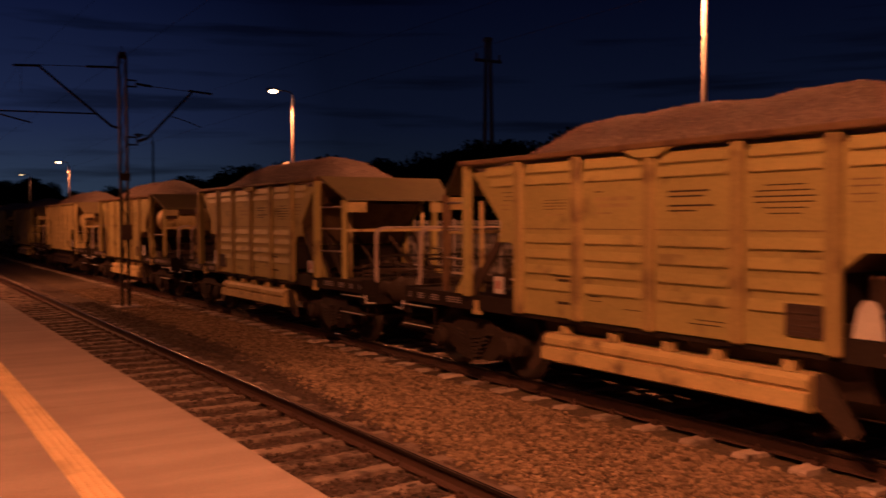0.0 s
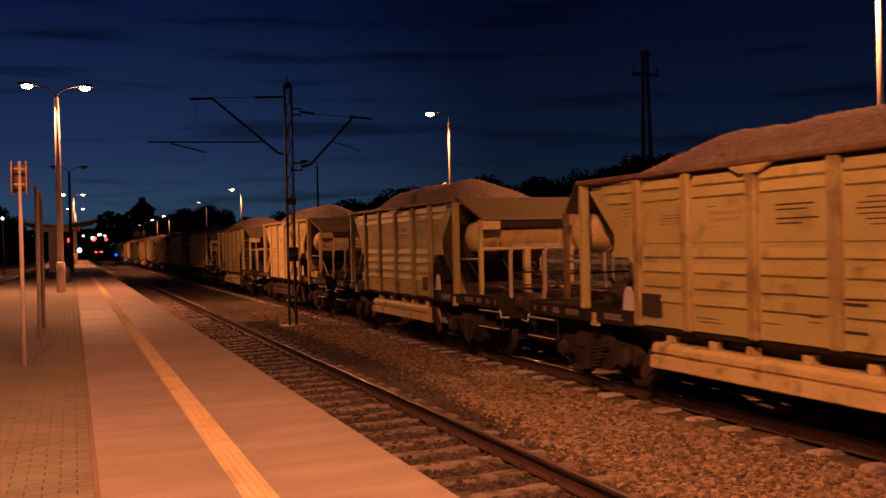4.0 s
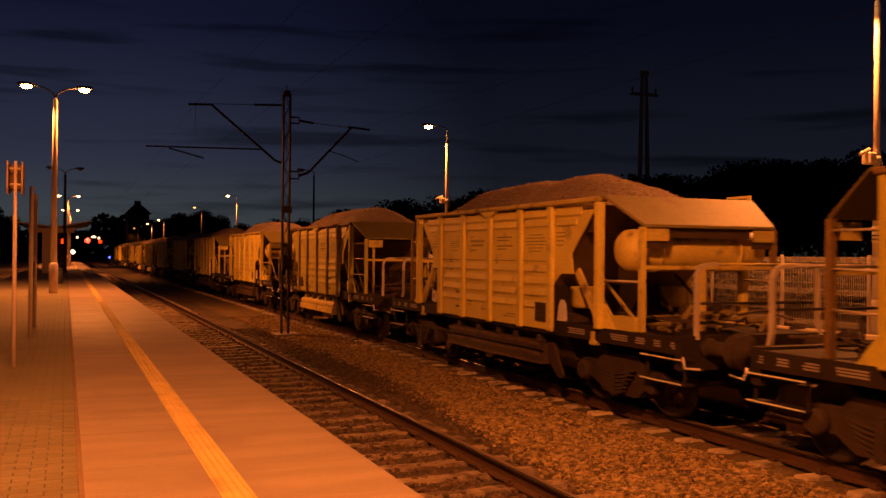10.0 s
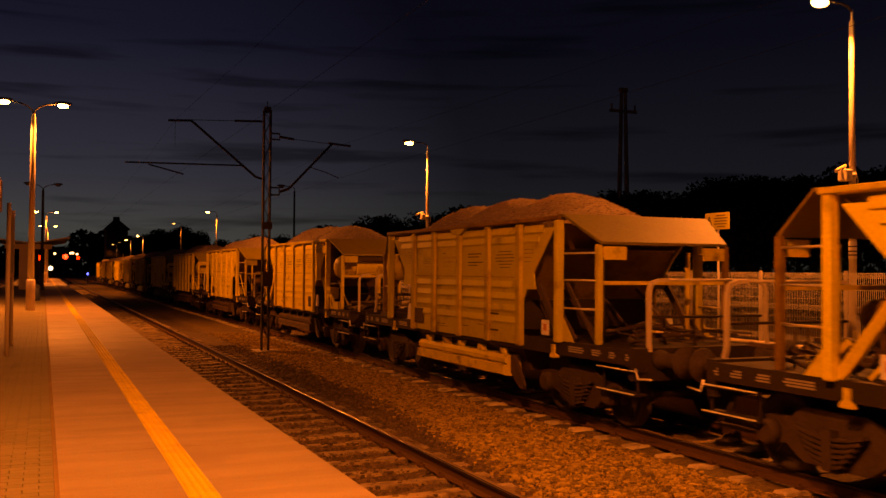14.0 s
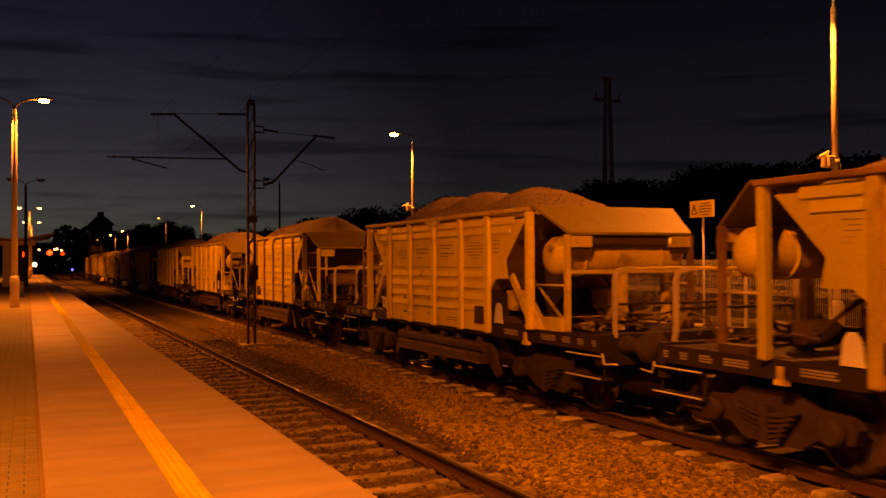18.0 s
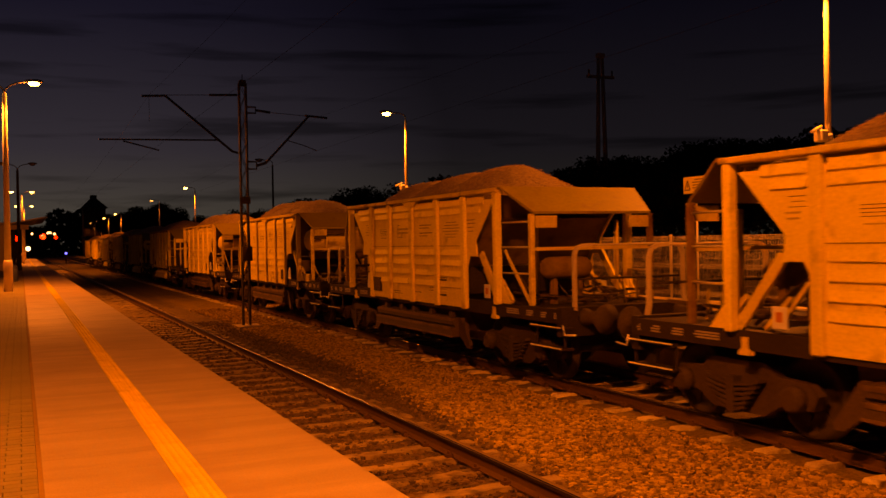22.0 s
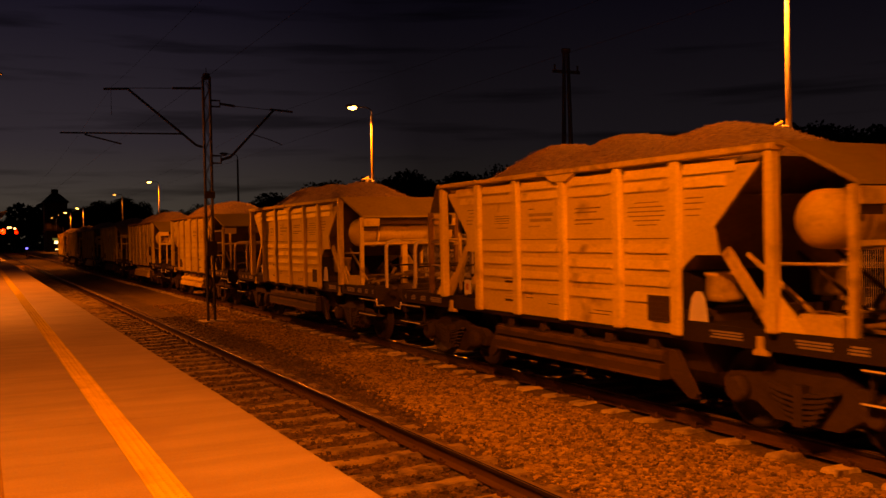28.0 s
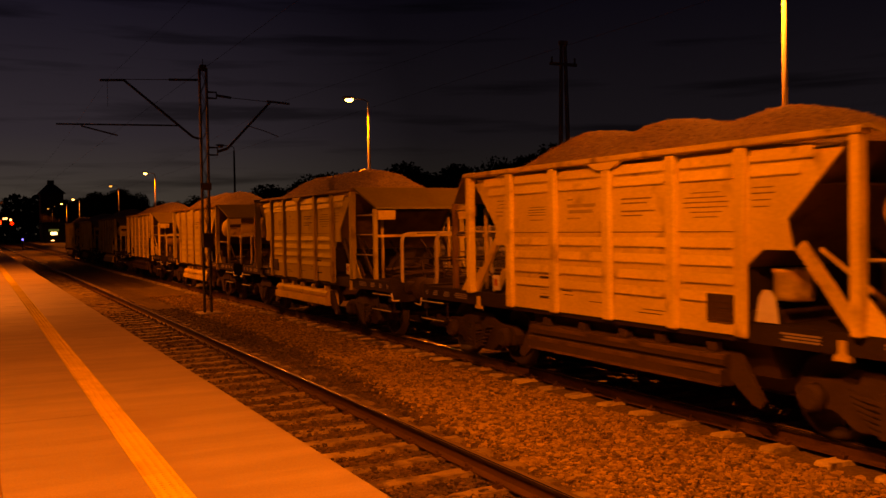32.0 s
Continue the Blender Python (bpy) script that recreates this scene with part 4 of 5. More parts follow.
            # darker paints away from the dull wagons' tank ends hold the under-roof shade
            if k % 3:
                part("brake_beam", made(bar, a, b, rng.choice((0.02, 0.03, 0.045)), rng.choice((0.02, 0.03, 0.045))), (ROOF, RUST)[k % 2] if tank_end and body_paint is OCHRE else (RUST, INSIDE)[k % 2], w)
            else:
                part("brake_pipe", made(pipe, [a, ((a[0] + b[0]) / 2, (a[1] + b[1]) / 2, zl + 0.05), b], rng.choice((0.014, 0.020, 0.03)), 7), ROOF if tank_end and body_paint is OCHRE else RUST, w)
        for k in range(3):
            x = rng.uniform(-0.9, 0.9)
            part("brake_lever", made(bar, (x, D(-0.9 - 0.2 * k), 1.17), (x + 0.16, D(-1.05 - 0.2 * k), 1.55), 0.03, 0.06), ROOF if body_paint is OCHRE else RUST, w)
        for x in (-0.75, 0.05, 0.7):
            part("slope_strut", made(bar, (x, D(0.9), 1.95), (x, D(-0.25), 1.18), 0.03, 0.045), brace_paint if tank_end and x < 0 else INSIDE, w)
        for sx in (-1, 1):
            if tank_end:
                part("grab_rod", made(rod, (sx * 1.28, D(-0.10), 1.87), (sx * 1.16, D(-0.86), 1.87), 0.018, 8), PALE, w)
                part("foot_board", made(box, min(sx * 1.12, sx * 1.27), max(sx * 1.12, sx * 1.27), min(D(-0.32), D(-0.835)), max(D(-0.32), D(-0.835)), 1.166, 1.37 if sx < 0 else 1.27),
                     OCHRE_PART if sx < 0 and body_paint is OCHRE else RUST, w)
                part("corner_plate", made(box, min(sx * 0.75, sx * 1.12), max(sx * 0.75, sx * 1.12), min(D(-0.945), D(-0.922)), max(D(-0.945), D(-0.922)), 2.455, 2.625), OCHRE_PART, w)
                # a flat dark strip drawn for the dark opening below the plate
                part("corner_recess", made(box, min(sx * 0.75, sx * 1.11), max(sx * 0.75, sx * 1.11), min(D(-0.90), D(-0.88)), max(D(-0.90), D(-0.88)), 2.35, 2.452), INSIDE, w)
            else:
                for z in (1.68, 2.11, 2.52):
                    part("rung", made(rod, (sx * 1.28, D(-0.10), z), (sx * 1.16, D(-0.86), z), 0.016, 8), PALE, w)
                bm = B()
                bar(bm, (sx * 1.05, D(0.62), 1.55), (sx * 1.05, D(0.24), 1.18), 0.03, 0.05)
                bar(bm, (sx * 1.10, D(0.92), 1.72), (sx * 1.10, D(0.50), 1.22), 0.03, 0.05)
                part("cross_brace", bm, brace_paint, w)
                part("cabinet_plate", made(box, min(sx * 0.71, sx * 1.105), max(sx * 0.71, sx * 1.105), min(D(-0.93), D(-0.895)), max(D(-0.93), D(-0.895)), 2.42, 2.615), OCHRE_PART, w)
                bm = B()
                rod(bm, (sx * 0.80, D(-0.42), 1.165), (sx * 0.80, D(-0.42), 2.55), 0.035, 8)
                part("brake_column", bm, OCHRE_PART, w)
                part("warning_card", made(box, min(sx * 1.20, sx * 1.215), max(sx * 1.20, sx * 1.215), min(D(0.50), D(0.72)), max(D(0.50), D(0.72)), 1.22, 1.46), CARD, w, "white card with red print")
                part("card_print", made(box, min(sx * 1.214, sx * 1.219), max(sx * 1.214, sx * 1.219), min(D(0.56), D(0.65)), max(D(0.56), D(0.65)), 1.29, 1.40), REDCARD, w)
        if tank_end:
            part("tank_leg", made(box, -0.19, -0.06, min(D(-0.88), D(-0.78)), max(D(-0.88), D(-0.78)), 1.166, 2.052), OCHRE_PART, w)
            # added dark strip that stands for the roof's shade above the tank
            part("valance", made(box, -0.74, 0.74, min(D(-0.87), D(-0.845)), max(D(-0.87), D(-0.845)), 2.50, 2.664), INSIDE, w, "dark strip standing in for shade under the end roof")
            m = pose(0, D(-0.43), 2.32, 0, 90, 0)
            t = part("air_tank", made(turned, [(0.01, -1.26), (0.12, -1.245), (0.235, -1.19), (0.295, -1.11), (0.305, -1.02), (0.305, 1.02), (0.295, 1.11), (0.235, 1.19), (0.12, 1.245), (0.01, 1.26)], m, 28), OCHRE_PART, w, "ochre cylindrical air tank")
            for x in (-0.7, 0.7):
                part("tank_strap", made(turned, [(0.312, -0.03), (0.320, -0.03), (0.320, 0.03), (0.312, 0.03)], pose(x, D(-0.43), 2.32, 0, 90, 0), 28), OCHRE, t)
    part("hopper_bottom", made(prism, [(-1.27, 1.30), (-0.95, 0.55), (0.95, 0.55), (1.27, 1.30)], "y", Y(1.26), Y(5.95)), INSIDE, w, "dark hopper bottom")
    part("centre_sill", made(box, -0.30, 0.30, Y(-1.80), Y(9.28), 0.84, 1.10), FRAME, w)
    bogie(w, Y(-0.2), "grimy cast-steel two-axle bogie")
    bogie(w, Y(7.68), "grimy cast-steel two-axle bogie")
    return w


def heap(seed, peaks, dip, drops=(0.0, 0.0, 0.0), reach=1.70):
    """A heaped load of crushed stone, filling a hopper and rounded over its rim: a long mound with a hump under each drop."""
    rng = random.Random(seed)
    nx, ny = 26, 84
    hills = [(p + rng.uniform(-0.12, 0.12), rng.uniform(0.0, 0.05) + k) for p, k in zip(peaks, drops)]
    verts, faces = [], []
    for j in range(ny + 1):
        for i in range(nx + 1):
            x, y = -1.26 + 2.52 * i / nx, -3.66 + 7.13 * j / ny
            u = 1 - abs(x / 1.27) ** 1.9
            hump = max(1.0 - k - (math.hypot(y - p, 0.10) / 1.05) ** 1.7 for p, k in hills)
            edge = min(1.0, max(0.0, (3.56 - abs(y + 0.09)) / reach))
            edge = edge ** 0.85 * (1.9 - 0.9 * edge) if edge < 1 else 1.0
            z = 2.95 + 0.665 * (1 - dip * (1 - max(0.0, hump))) * u * edge + 0.06 * u
            z += 0.035 * noise.noise((x * 1.6, y * 1.6, seed)) + 0.020 * noise.noise((x * 5, y * 5, seed)) + 0.010 * noise.noise((x * 16, y * 16, seed))
            verts.append((x, y, z))
    w = nx + 1
    for j in range(ny):
        for i in range(nx):
            a = j * w + i
            faces.append((a, a + 1, a + w + 1, a + w))
    # a thin underside closes it
    n0 = len(verts)
    verts += [(-1.26, -3.66, 2.6), (1.26, -3.66, 2.6), (1.26, 3.47, 2.6), (-1.26, 3.47, 2.6)]
    faces.append((n0 + 3, n0 + 2, n0 + 1, n0))
    me = data_mesh("gravel_load", verts, faces, LOAD)
    for p in me.polygons:
        p.use_smooth = True
    load = tagged(new("gravel_load", me), "heap of pale crushed stone filling the hopper wagon", "gravel load", "stone loads of the train")
    # loose stones on its surface
    nr = np.random.default_rng(seed)
    base = np.array([(-1, -1, -1), (1, -1, -1), (1, 1, -1), (-1, 1, -1), (-1, -1, 1), (1, -1, 1), (1, 1, 1), (-1, 1, 1)], float)
    quad = np.array([(3, 2, 1, 0), (4, 5, 6, 7), (0, 1, 5, 4), (1, 2, 6, 5), (2, 3, 7, 6), (3, 0, 4, 7)])
    count = 7000
    at = np.array(verts[:n0])[nr.integers(0, n0, count)] + np.stack([nr.uniform(-0.05, 0.05, count), nr.uniform(-0.045, 0.045, count), nr.uniform(-0.004, 0.003, count)], -1)
    at[:, 0] = np.clip(at[:, 0], -1.22, 1.22)
    size = nr.uniform(0.004, 0.011, count)[:, None, None]
    v = (at[:, None, :] + base[None] * nr.uniform(0.45, 1.0, (count, 8, 3)) * size).reshape(-1, 3)
    f = (quad[None] + 8 * np.arange(count)[:, None, None]).reshape(-1, 4)
    s = new("surface_grit", data_mesh("surface_grit", v.tolist(), f.tolist(), LOADSTONE))
    s.parent = load
    tagged(s, kind="stuff")
    return load


# where each wagon's end post stands at the start, whether its tank end leads, and its chute's paint
TRAIN = [(3.8, 1, 1), (16.45, 0, 1), (29.32, 1, 1), (42.01, 1, 0), (54.66, 0, 1), (67.54, 1, 0), (80.44, 0, 0), (92.93, 1, 0),
         (105.66, 1, 0), (118.3, 0, 1), (131.1, 1, 1), (143.9, 0, 0), (156.7, 1, 1), (169.5, 0, 0), (182.3, 1, 0)]
MOVING = []
# its braces are dark brown, which puts the under-roof shade into their colour
bright = wagon(YELLOWED, OCHRE_PART, INSIDE, "ochre hopper wagon with a yellow discharge chute on each side", 11)
dull = wagon(OCHRE, RUST, OCHRE_PART, "ochre hopper wagon with a rusty brown discharge chute on each side", 12)
loads = [heap(5, (-1.6, 0.2, 1.9), 0.12, reach=2.15), heap(6, (-2.0, 0.0, 2.0), 0.27, (0.15, 0.0, 0.15)), heap(7, (-1.95, -0.05, 1.75), 0.30, (0.35, 0.10, 0.0))]
LOAD_OF = (0, 0, 0, 0, 1, 2, 2, 2, 2, 0, 1, 2, 0, 1, 2)
used = set()
for i, (y, tank_first, yellow) in enumerate(TRAIN):
    base = bright if yellow else dull
    turn = 0 if tank_first else 180
    m = pose(FAR_X, y + L0 - 0.02, 0, 0, 0, turn)
    if base.name in used:
        wg = copy_thing(base, m)
    else:
        wg = base
        used.add(base.name)
    ld = loads[LOAD_OF[i]]
    if ld.name in used:
        lo = copy_thing(ld, m)
    else:
        lo = ld
        used.add(ld.name)
    MOVING.append((wg, lo, y + L0 - 0.02, turn))


# ---- lamps, signs, mast, fence ----
def lamp_head(parent, x, y, z, sx, lens):
    """A flat street-lamp head pointing along x from its arm, its bowl below."""
    bm = B()
    turned(bm, [(0.02, 0.0), (0.075, 0.04), (0.12, 0.16), (0.14, 0.34), (0.12, 0.50), (0.05, 0.60), (0.01, 0.61)], pose(0, 0, 0, 0, 90 * sx, 0), 14)
    for v in bm.verts:
        v.co.z *= 0.55
        v.co += Vector((x - sx * 0.30, y, z + 0.03))
    h = part("lamp_head", bm, HOUSING, parent)
    bm = B()
    turned(bm, [(0.01, -0.19), (0.09, -0.16), (0.14, -0.06), (0.14, 0.06), (0.09, 0.16), (0.01, 0.19)], pose(0, 0, 0, 0, 90, 0), 14)
    for v in bm.verts:
        v.co.z = v.co.z * 0.68 - 0.050
        v.co += Vector((x, y, z))
    part("lamp_bowl", bm, lens, h, "glowing orange lamp bowl" if lens is LENS else "")


def platform_lamp(y, lit):
    x = lamp_line(y)
    lens = LENS if lit else LENS_OFF
    t = empty("street_lamp", "tall double-armed platform lamp, glowing orange" if lit else "tall double-armed platform lamp, unlit", "street lamp", "double lamps of the platform")
    # unlit lamps get dark steel for pale: their darkness is put into the colour
    col = POLE if lit else DARKSTEEL
    part("sleeve", made(turned, [(0.15, 0.75), (0.15, 1.78), (0.13, 1.83), (0.115, 1.84)], pose(x, y, 0), 16), SIGNPOST if lit else DARKSTEEL, t)
    part("column", made(turned, [(0.112, 1.82), (0.080, 7.58), (0.06, 7.66), (0.03, 7.70)], pose(x, y, 0), 16), col, t)
    for sx in (-1, 1):
        pts = [(x, y, 7.66), (x + sx * 0.05, y, 7.80), (x + sx * 0.18, y, 7.92), (x + sx * 0.40, y, 8.02), (x + sx * 0.70, y, 8.07)]
        part("arm", made(pipe, pts, 0.028, 8), HOUSING, t)
        lamp_head(t, x + sx * 0.95, y, 8.08, sx, lens)


def side_lamp(y, k):
    x = 15.7
    lens = LENS if k > 0.3 else (LENS_DIM if k > 0 else LENS_OFF)
    t = empty("street_lamp", "tall single-armed lamp behind the far platform, " + ("glowing orange" if k > 0.3 else "unlit"), "street lamp", "single lamps of the far platform")
    part("sleeve", made(turned, [(0.15, LOW), (0.15, 1.25), (0.12, 1.36), (0.082, 1.37)], pose(x, y, 0), 16), POLE, t)
    # the unlit column at 62 m is darkened to hold its want of light
    part("column", made(turned, [(0.080, 1.34), (0.060, 7.58), (0.03, 7.66), (0.025, 7.85)], pose(x, y, 0), 16), POLE if y != 62.0 else DARKSTEEL, t)
    part("arm", made(pipe, [(x, y, 7.80), (x - 0.10, y, 7.90), (x - 0.30, y, 7.95), (x - 0.62, y, 7.95)], 0.025, 8), HOUSING, t)
    lamp_head(t, x - 0.90, y, 7.95, -1, lens)
    return t


def cctv(x, y, z):
    t = empty("security_camera", "cream junction box with a bullet camera on a lamp column", "camera box")
    bm = B()
    box(bm, x - 0.31, x - 0.10, y - 0.12, y + 0.12, z - 0.13, z + 0.12)
    soften(bm, 0.025)
    part("junction_box", bm, CREAM, t)
    part("bracket", made(rod, (x - 0.22, y, z + 0.12), (x - 0.24, y - 0.02, z + 0.20), 0.025, 8), CREAM, t)
    part("camera_body", made(rod, (x - 0.20, y, z + 0.20), (x - 0.56, y - 0.08, z + 0.06), 0.036, 10), CREAM, t)
    part("strap", made(turned, [(0.074, -0.05), (0.084, -0.05), (0.084, 0.05), (0.074, 0.05)], pose(x, y, z), 16), GALV, t)
    part("cable", made(pipe, [(x + 0.10, y, z + 0.1), (x + 0.16, y, z - 0.1), (x + 0.12, y, z - 0.3)], 0.012, 6), CREAM, t)


def plate_on_column(x, y):
    t = empty("column_plate", "small pale plate strapped to a lamp column", "plate")
    bm = B()
    turned(bm, [(0.082, 2.55), (0.085, 2.55), (0.085, 2.92), (0.082, 2.92)], pose(x, y, 0), 16)
    p = part("plate_sheet", bm, CARD, t)
    bm = B()
    for z in (2.62, 2.70, 2.80):
        turned(bm, [(0.0855, z), (0.087, z), (0.087, z + 0.03), (0.0855, z + 0.03)], pose(x, y, 0), 16)
    part("plate_print", bm, INK, p)


def double_board():
    t = empty("platform_sign", "narrow double-sided platform sign on a slim pinkish post", "sign")
    part("post", made(rod, (-0.598, 12.98, 0.75), (-0.598, 12.98, 3.38), 0.020, 10), SIGNPOST, t)
    part("post_sleeve", made(turned, [(0.026, 0.75), (0.026, 2.66), (0.022, 2.70)], pose(-0.598, 12.98, 0), 12), SIGNPOST, t)
    part("infill", made(box, -0.672, -0.528, 13.10, 13.13, 3.0, 3.34), SIGNBACK, t, "dark brown sign infill")
    for x in (-0.685, -0.515):
        bm = B()
        box(bm, x - 0.012, x + 0.012, 12.80, 13.36, 2.965, 3.36)
        soften(bm, 0.004)
        b = part("board", bm, SIGNBACK, t)
        part("board_rim", made(pipe, [(x, 12.80, 2.965), (x, 13.36, 2.965), (x, 13.36, 3.36), (x, 12.80, 3.36), (x, 12.80, 2.965)], 0.008, 6), SIGNPOST, b)
    bm = B()
    for z in (3.08, 3.28):
        rod(bm, (-0.685, 12.98, z), (-0.515, 12.98, z), 0.016, 6)
    part("cross_piece", bm, SIGNPOST, t)


def notice_board():
    t = empty("notice_board", "tall two-post notice board with a dark face", "notice board")
    for y in (17.3, 19.6):
        part("post", made(rod, (-0.545, y, 0.75), (-0.545, y, 3.34), 0.036, 12), CANOPY, t)
    bm = B()
    box(bm, -0.575, -0.515, 17.35, 19.55, 2.05, 3.25)
    soften(bm, 0.006)
    b = part("board", bm, SIGNBACK, t)
    for x in (-0.579, -0.511):
        part("face_sheet", made(box, min(x, x + 0.003 * (1 if x < -0.545 else -1)), max(x, x + 0.003 * (1 if x < -0.545 else -1)), 17.5, 19.4, 2.15, 3.15), INK, b)


def mast():
    t = empty("catenary_mast", "dark lattice overhead-line mast with two brackets", "catenary mast")
    y = 27.6
    part("foundation", made(box, 5.70, 6.42, y - 0.45, y + 0.45, -0.6, -0.17), WALLC, t)
    for x in (5.935, 6.135):
        bm = B()
        prism(bm, [(x - 0.022, y - 0.09), (x + 0.022, y - 0.09), (x + 0.022, y + 0.09), (x - 0.022, y + 0.09)], "z", -0.20, 7.05)
        part("leg", bm, DARKSTEEL, t)
    z, k = 0.2, 0
    while z < 6.8:
        a, b = (5.955, 6.115) if k % 2 else (6.115, 5.955)
        part("lacing", made(bar, (a, y - 0.085, z), (b, y - 0.085, z + 0.36), 0.016, 0.010, (0, 1, 0)), DARKSTEEL, t)
        part("lacing", made(bar, (a, y + 0.085, z), (b, y + 0.085, z + 0.36), 0.016, 0.010, (0, 1, 0)), DARKSTEEL, t)
        z += 0.36
        k += 1
    part("cap", made(box, 5.95, 6.12, y - 0.11, y + 0.11, 6.98, 7.14), DARKSTEEL, t)
    part("spike", made(rod, (6.035, y, 7.14), (6.035, y, 7.32), 0.012, 6), DARKSTEEL, t)
    part("switch_box", made(box, 5.90, 6.20, y - 0.20, y - 0.105, 1.75, 2.18), INSIDE, t)
    part("tie_plate", made(box, 5.88, 6.19, y - 0.13, y - 0.102, 3.45, 3.66), DARKSTEEL, t)
    bm = B()
    pipe(bm, [(3.15, y, 6.54), (3.82, y, 6.58)], 0.035)
    part("messenger_arm", bm, DARKSTEEL, t)
    part("diagonal_tube", made(pipe, [(3.80, y, 6.58), (5.70, y, 5.02), (5.88, y, 4.97)], 0.036), DARKSTEEL, t)
    part("top_tie", made(rod, (3.82, y, 6.60), (5.05, y, 6.66), 0.010, 6), DARKSTEEL, t)
    part("insulator", made(rod, (5.05, y, 6.66), (5.88, y, 6.70), 0.035, 8), DARKSTEEL, t)
    part("steady_tube", made(rod, (1.98, y, 5.27), (5.33, y, 5.34), 0.024, 8), DARKSTEEL, t)
    part("registration_arm", made(rod, (2.62, y, 5.24), (3.60, y, 5.00), 0.022, 8), DARKSTEEL, t)
    part("dropper", made(rod, (3.35, y, 6.52), (3.35, y, 5.80), 0.006, 5), DARKSTEEL, t)
    part("bracket_upper", made(pipe, [(6.18, y, 6.36), (6.42, y, 6.36), (6.42, y, 6.18), (6.18, y, 6.18)], 0.028), DARKSTEEL, t)
    part("insulator", made(rod, (6.42, y, 6.27), (6.86, y, 6.22), 0.038, 8), DARKSTEEL, t)
    part("top_tie", made(rod, (6.86, y, 6.22), (8.07, y, 6.15), 0.010, 6), DARKSTEEL, t)
    part("messenger_arm", made(rod, (7.95, y, 6.17), (8.66, y, 6.12), 0.034, 8), DARKSTEEL, t)
    part("diagonal_tube", made(pipe, [(8.07, y, 6.16), (6.75, y, 4.74), (6.62, y, 4.66)], 0.036), DARKSTEEL, t)
    part("bracket_lower", made(pipe, [(6.18, y, 4.72), (6.42, y, 4.72), (6.42, y, 4.50), (6.18, y, 4.50)], 0.028), DARKSTEEL, t)
    part("insulator", made(rod, (6.42, y, 4.60), (6.72, y, 4.70), 0.042, 8), DARKSTEEL, t)
    part("registration_arm", made(pipe, [(7.35, y, 5.40), (7.9, y, 5.25), (8.30, y, 5.10)], 0.014), DARKSTEEL, t)
    t.location.x = 0.10
    for x, z in ((3.45, 6.58), (3.55, 5.03), (8.5, 6.16), (8.4, 5.10)):
        w = empty("overhead_wire", "thin dark overhead contact line wire", "overhead wire", "overhead wires")
        sag = 0.55 if z > 6 else 0.05
        pts = []
        for k in range(-6, 19):
            yy = y + k * 10.0
            ph = (k % 6) / 6.0
            pts.append((x, yy, z - 4 * sag * ph * (1 - ph)))
        part("wire", made(pipe, pts, 0.0028, 5), WIRE, w)


def fence():
    f = empty("mesh_fence", "galvanised welded mesh fence on a concrete kerb", "fence", kind="structure")
    bm = B()
    for k in range(51):
        y = 0.02 + k * 0.0492
        rod(bm, (0, y, 0.69), (0, y, 2.26), 0.0040, 4)
    for z in (1.06, 1.29, 1.69, 1.90):
        rod(bm, (-0.004, 0.0, z), (-0.004, 2.5, z), 0.004, 4)
    for z in (0.82, 1.50, 2.20):
        for dz in (-0.05, 0.05):
            rod(bm, (-0.004, 0.0, z + dz), (-0.004, 2.5, z + dz), 0.005, 4)
        for k in range(50):
            y = 0.02 + k * 0.0492
            bar(bm, (0, y, z - 0.05), (-0.035, y, z), 0.005, 0.005)
            bar(bm, (-0.035, y, z), (0, y, z + 0.05), 0.005, 0.005)
    panel = mesh_of(bm, GALV, "mesh_panel")
    bm = B()
    box(bm, -0.03, 0.03, -0.03, 0.03, 0.667, 2.30)
    soften(bm, 0.006)
    post = mesh_of(bm, POLE, "fence_post")
    y = 16.84 - 2.5 * 11
    while y < 62:
        o = new("mesh_panel", panel)
        o.parent, o.location = f, (15.31, y, 0)
        o = new("fence_post", post)
        o.parent, o.location = f, (15.36, y, 0)
        y += 2.5


def warning_sign():
    t = empty("warning_sign", "yellow warning plate with black triangle on a thin post", "warning sign")
    y, x = 18.06, 15.12
    part("post", made(rod, (x + 0.03, y, LOW), (x + 0.03, y, 3.72), 0.028, 10), POLE, t)
    bm = B()
    box(bm, x - 0.012, x, y - 0.44, y + 0.44, 3.30, 3.71)
    p = part("plate", bm, SIGNYELLOW, t)
    bm = B()
    for a, b in (((0.18, 3.39), (0.38, 3.39)), ((0.38, 3.39), (0.28, 3.62)), ((0.28, 3.62), (0.18, 3.39))):
        bar(bm, (x - 0.014, y + a[0], a[1]), (x - 0.014, y + b[0], b[1]), 0.022, 0.006, (1, 0, 0))
    bar(bm, (x - 0.014, y + 0.28, 3.44), (x - 0.014, y + 0.28, 3.54), 0.02, 0.006, (1, 0, 0))
    part("triangle_mark", bm, INK, p)
    bm = B()
    for i, (a, b) in enumerate(((-0.30, 0.02), (-0.36, 0.10), (-0.36, 0.08), (-0.34, 0.10), (-0.28, 0.0))):
        z = 3.64 - i * 0.068
        box(bm, x - 0.0165, x - 0.0125, y + a, y + b, z - 0.014, z + 0.010)
    part("print_line", bm, FADED, p)


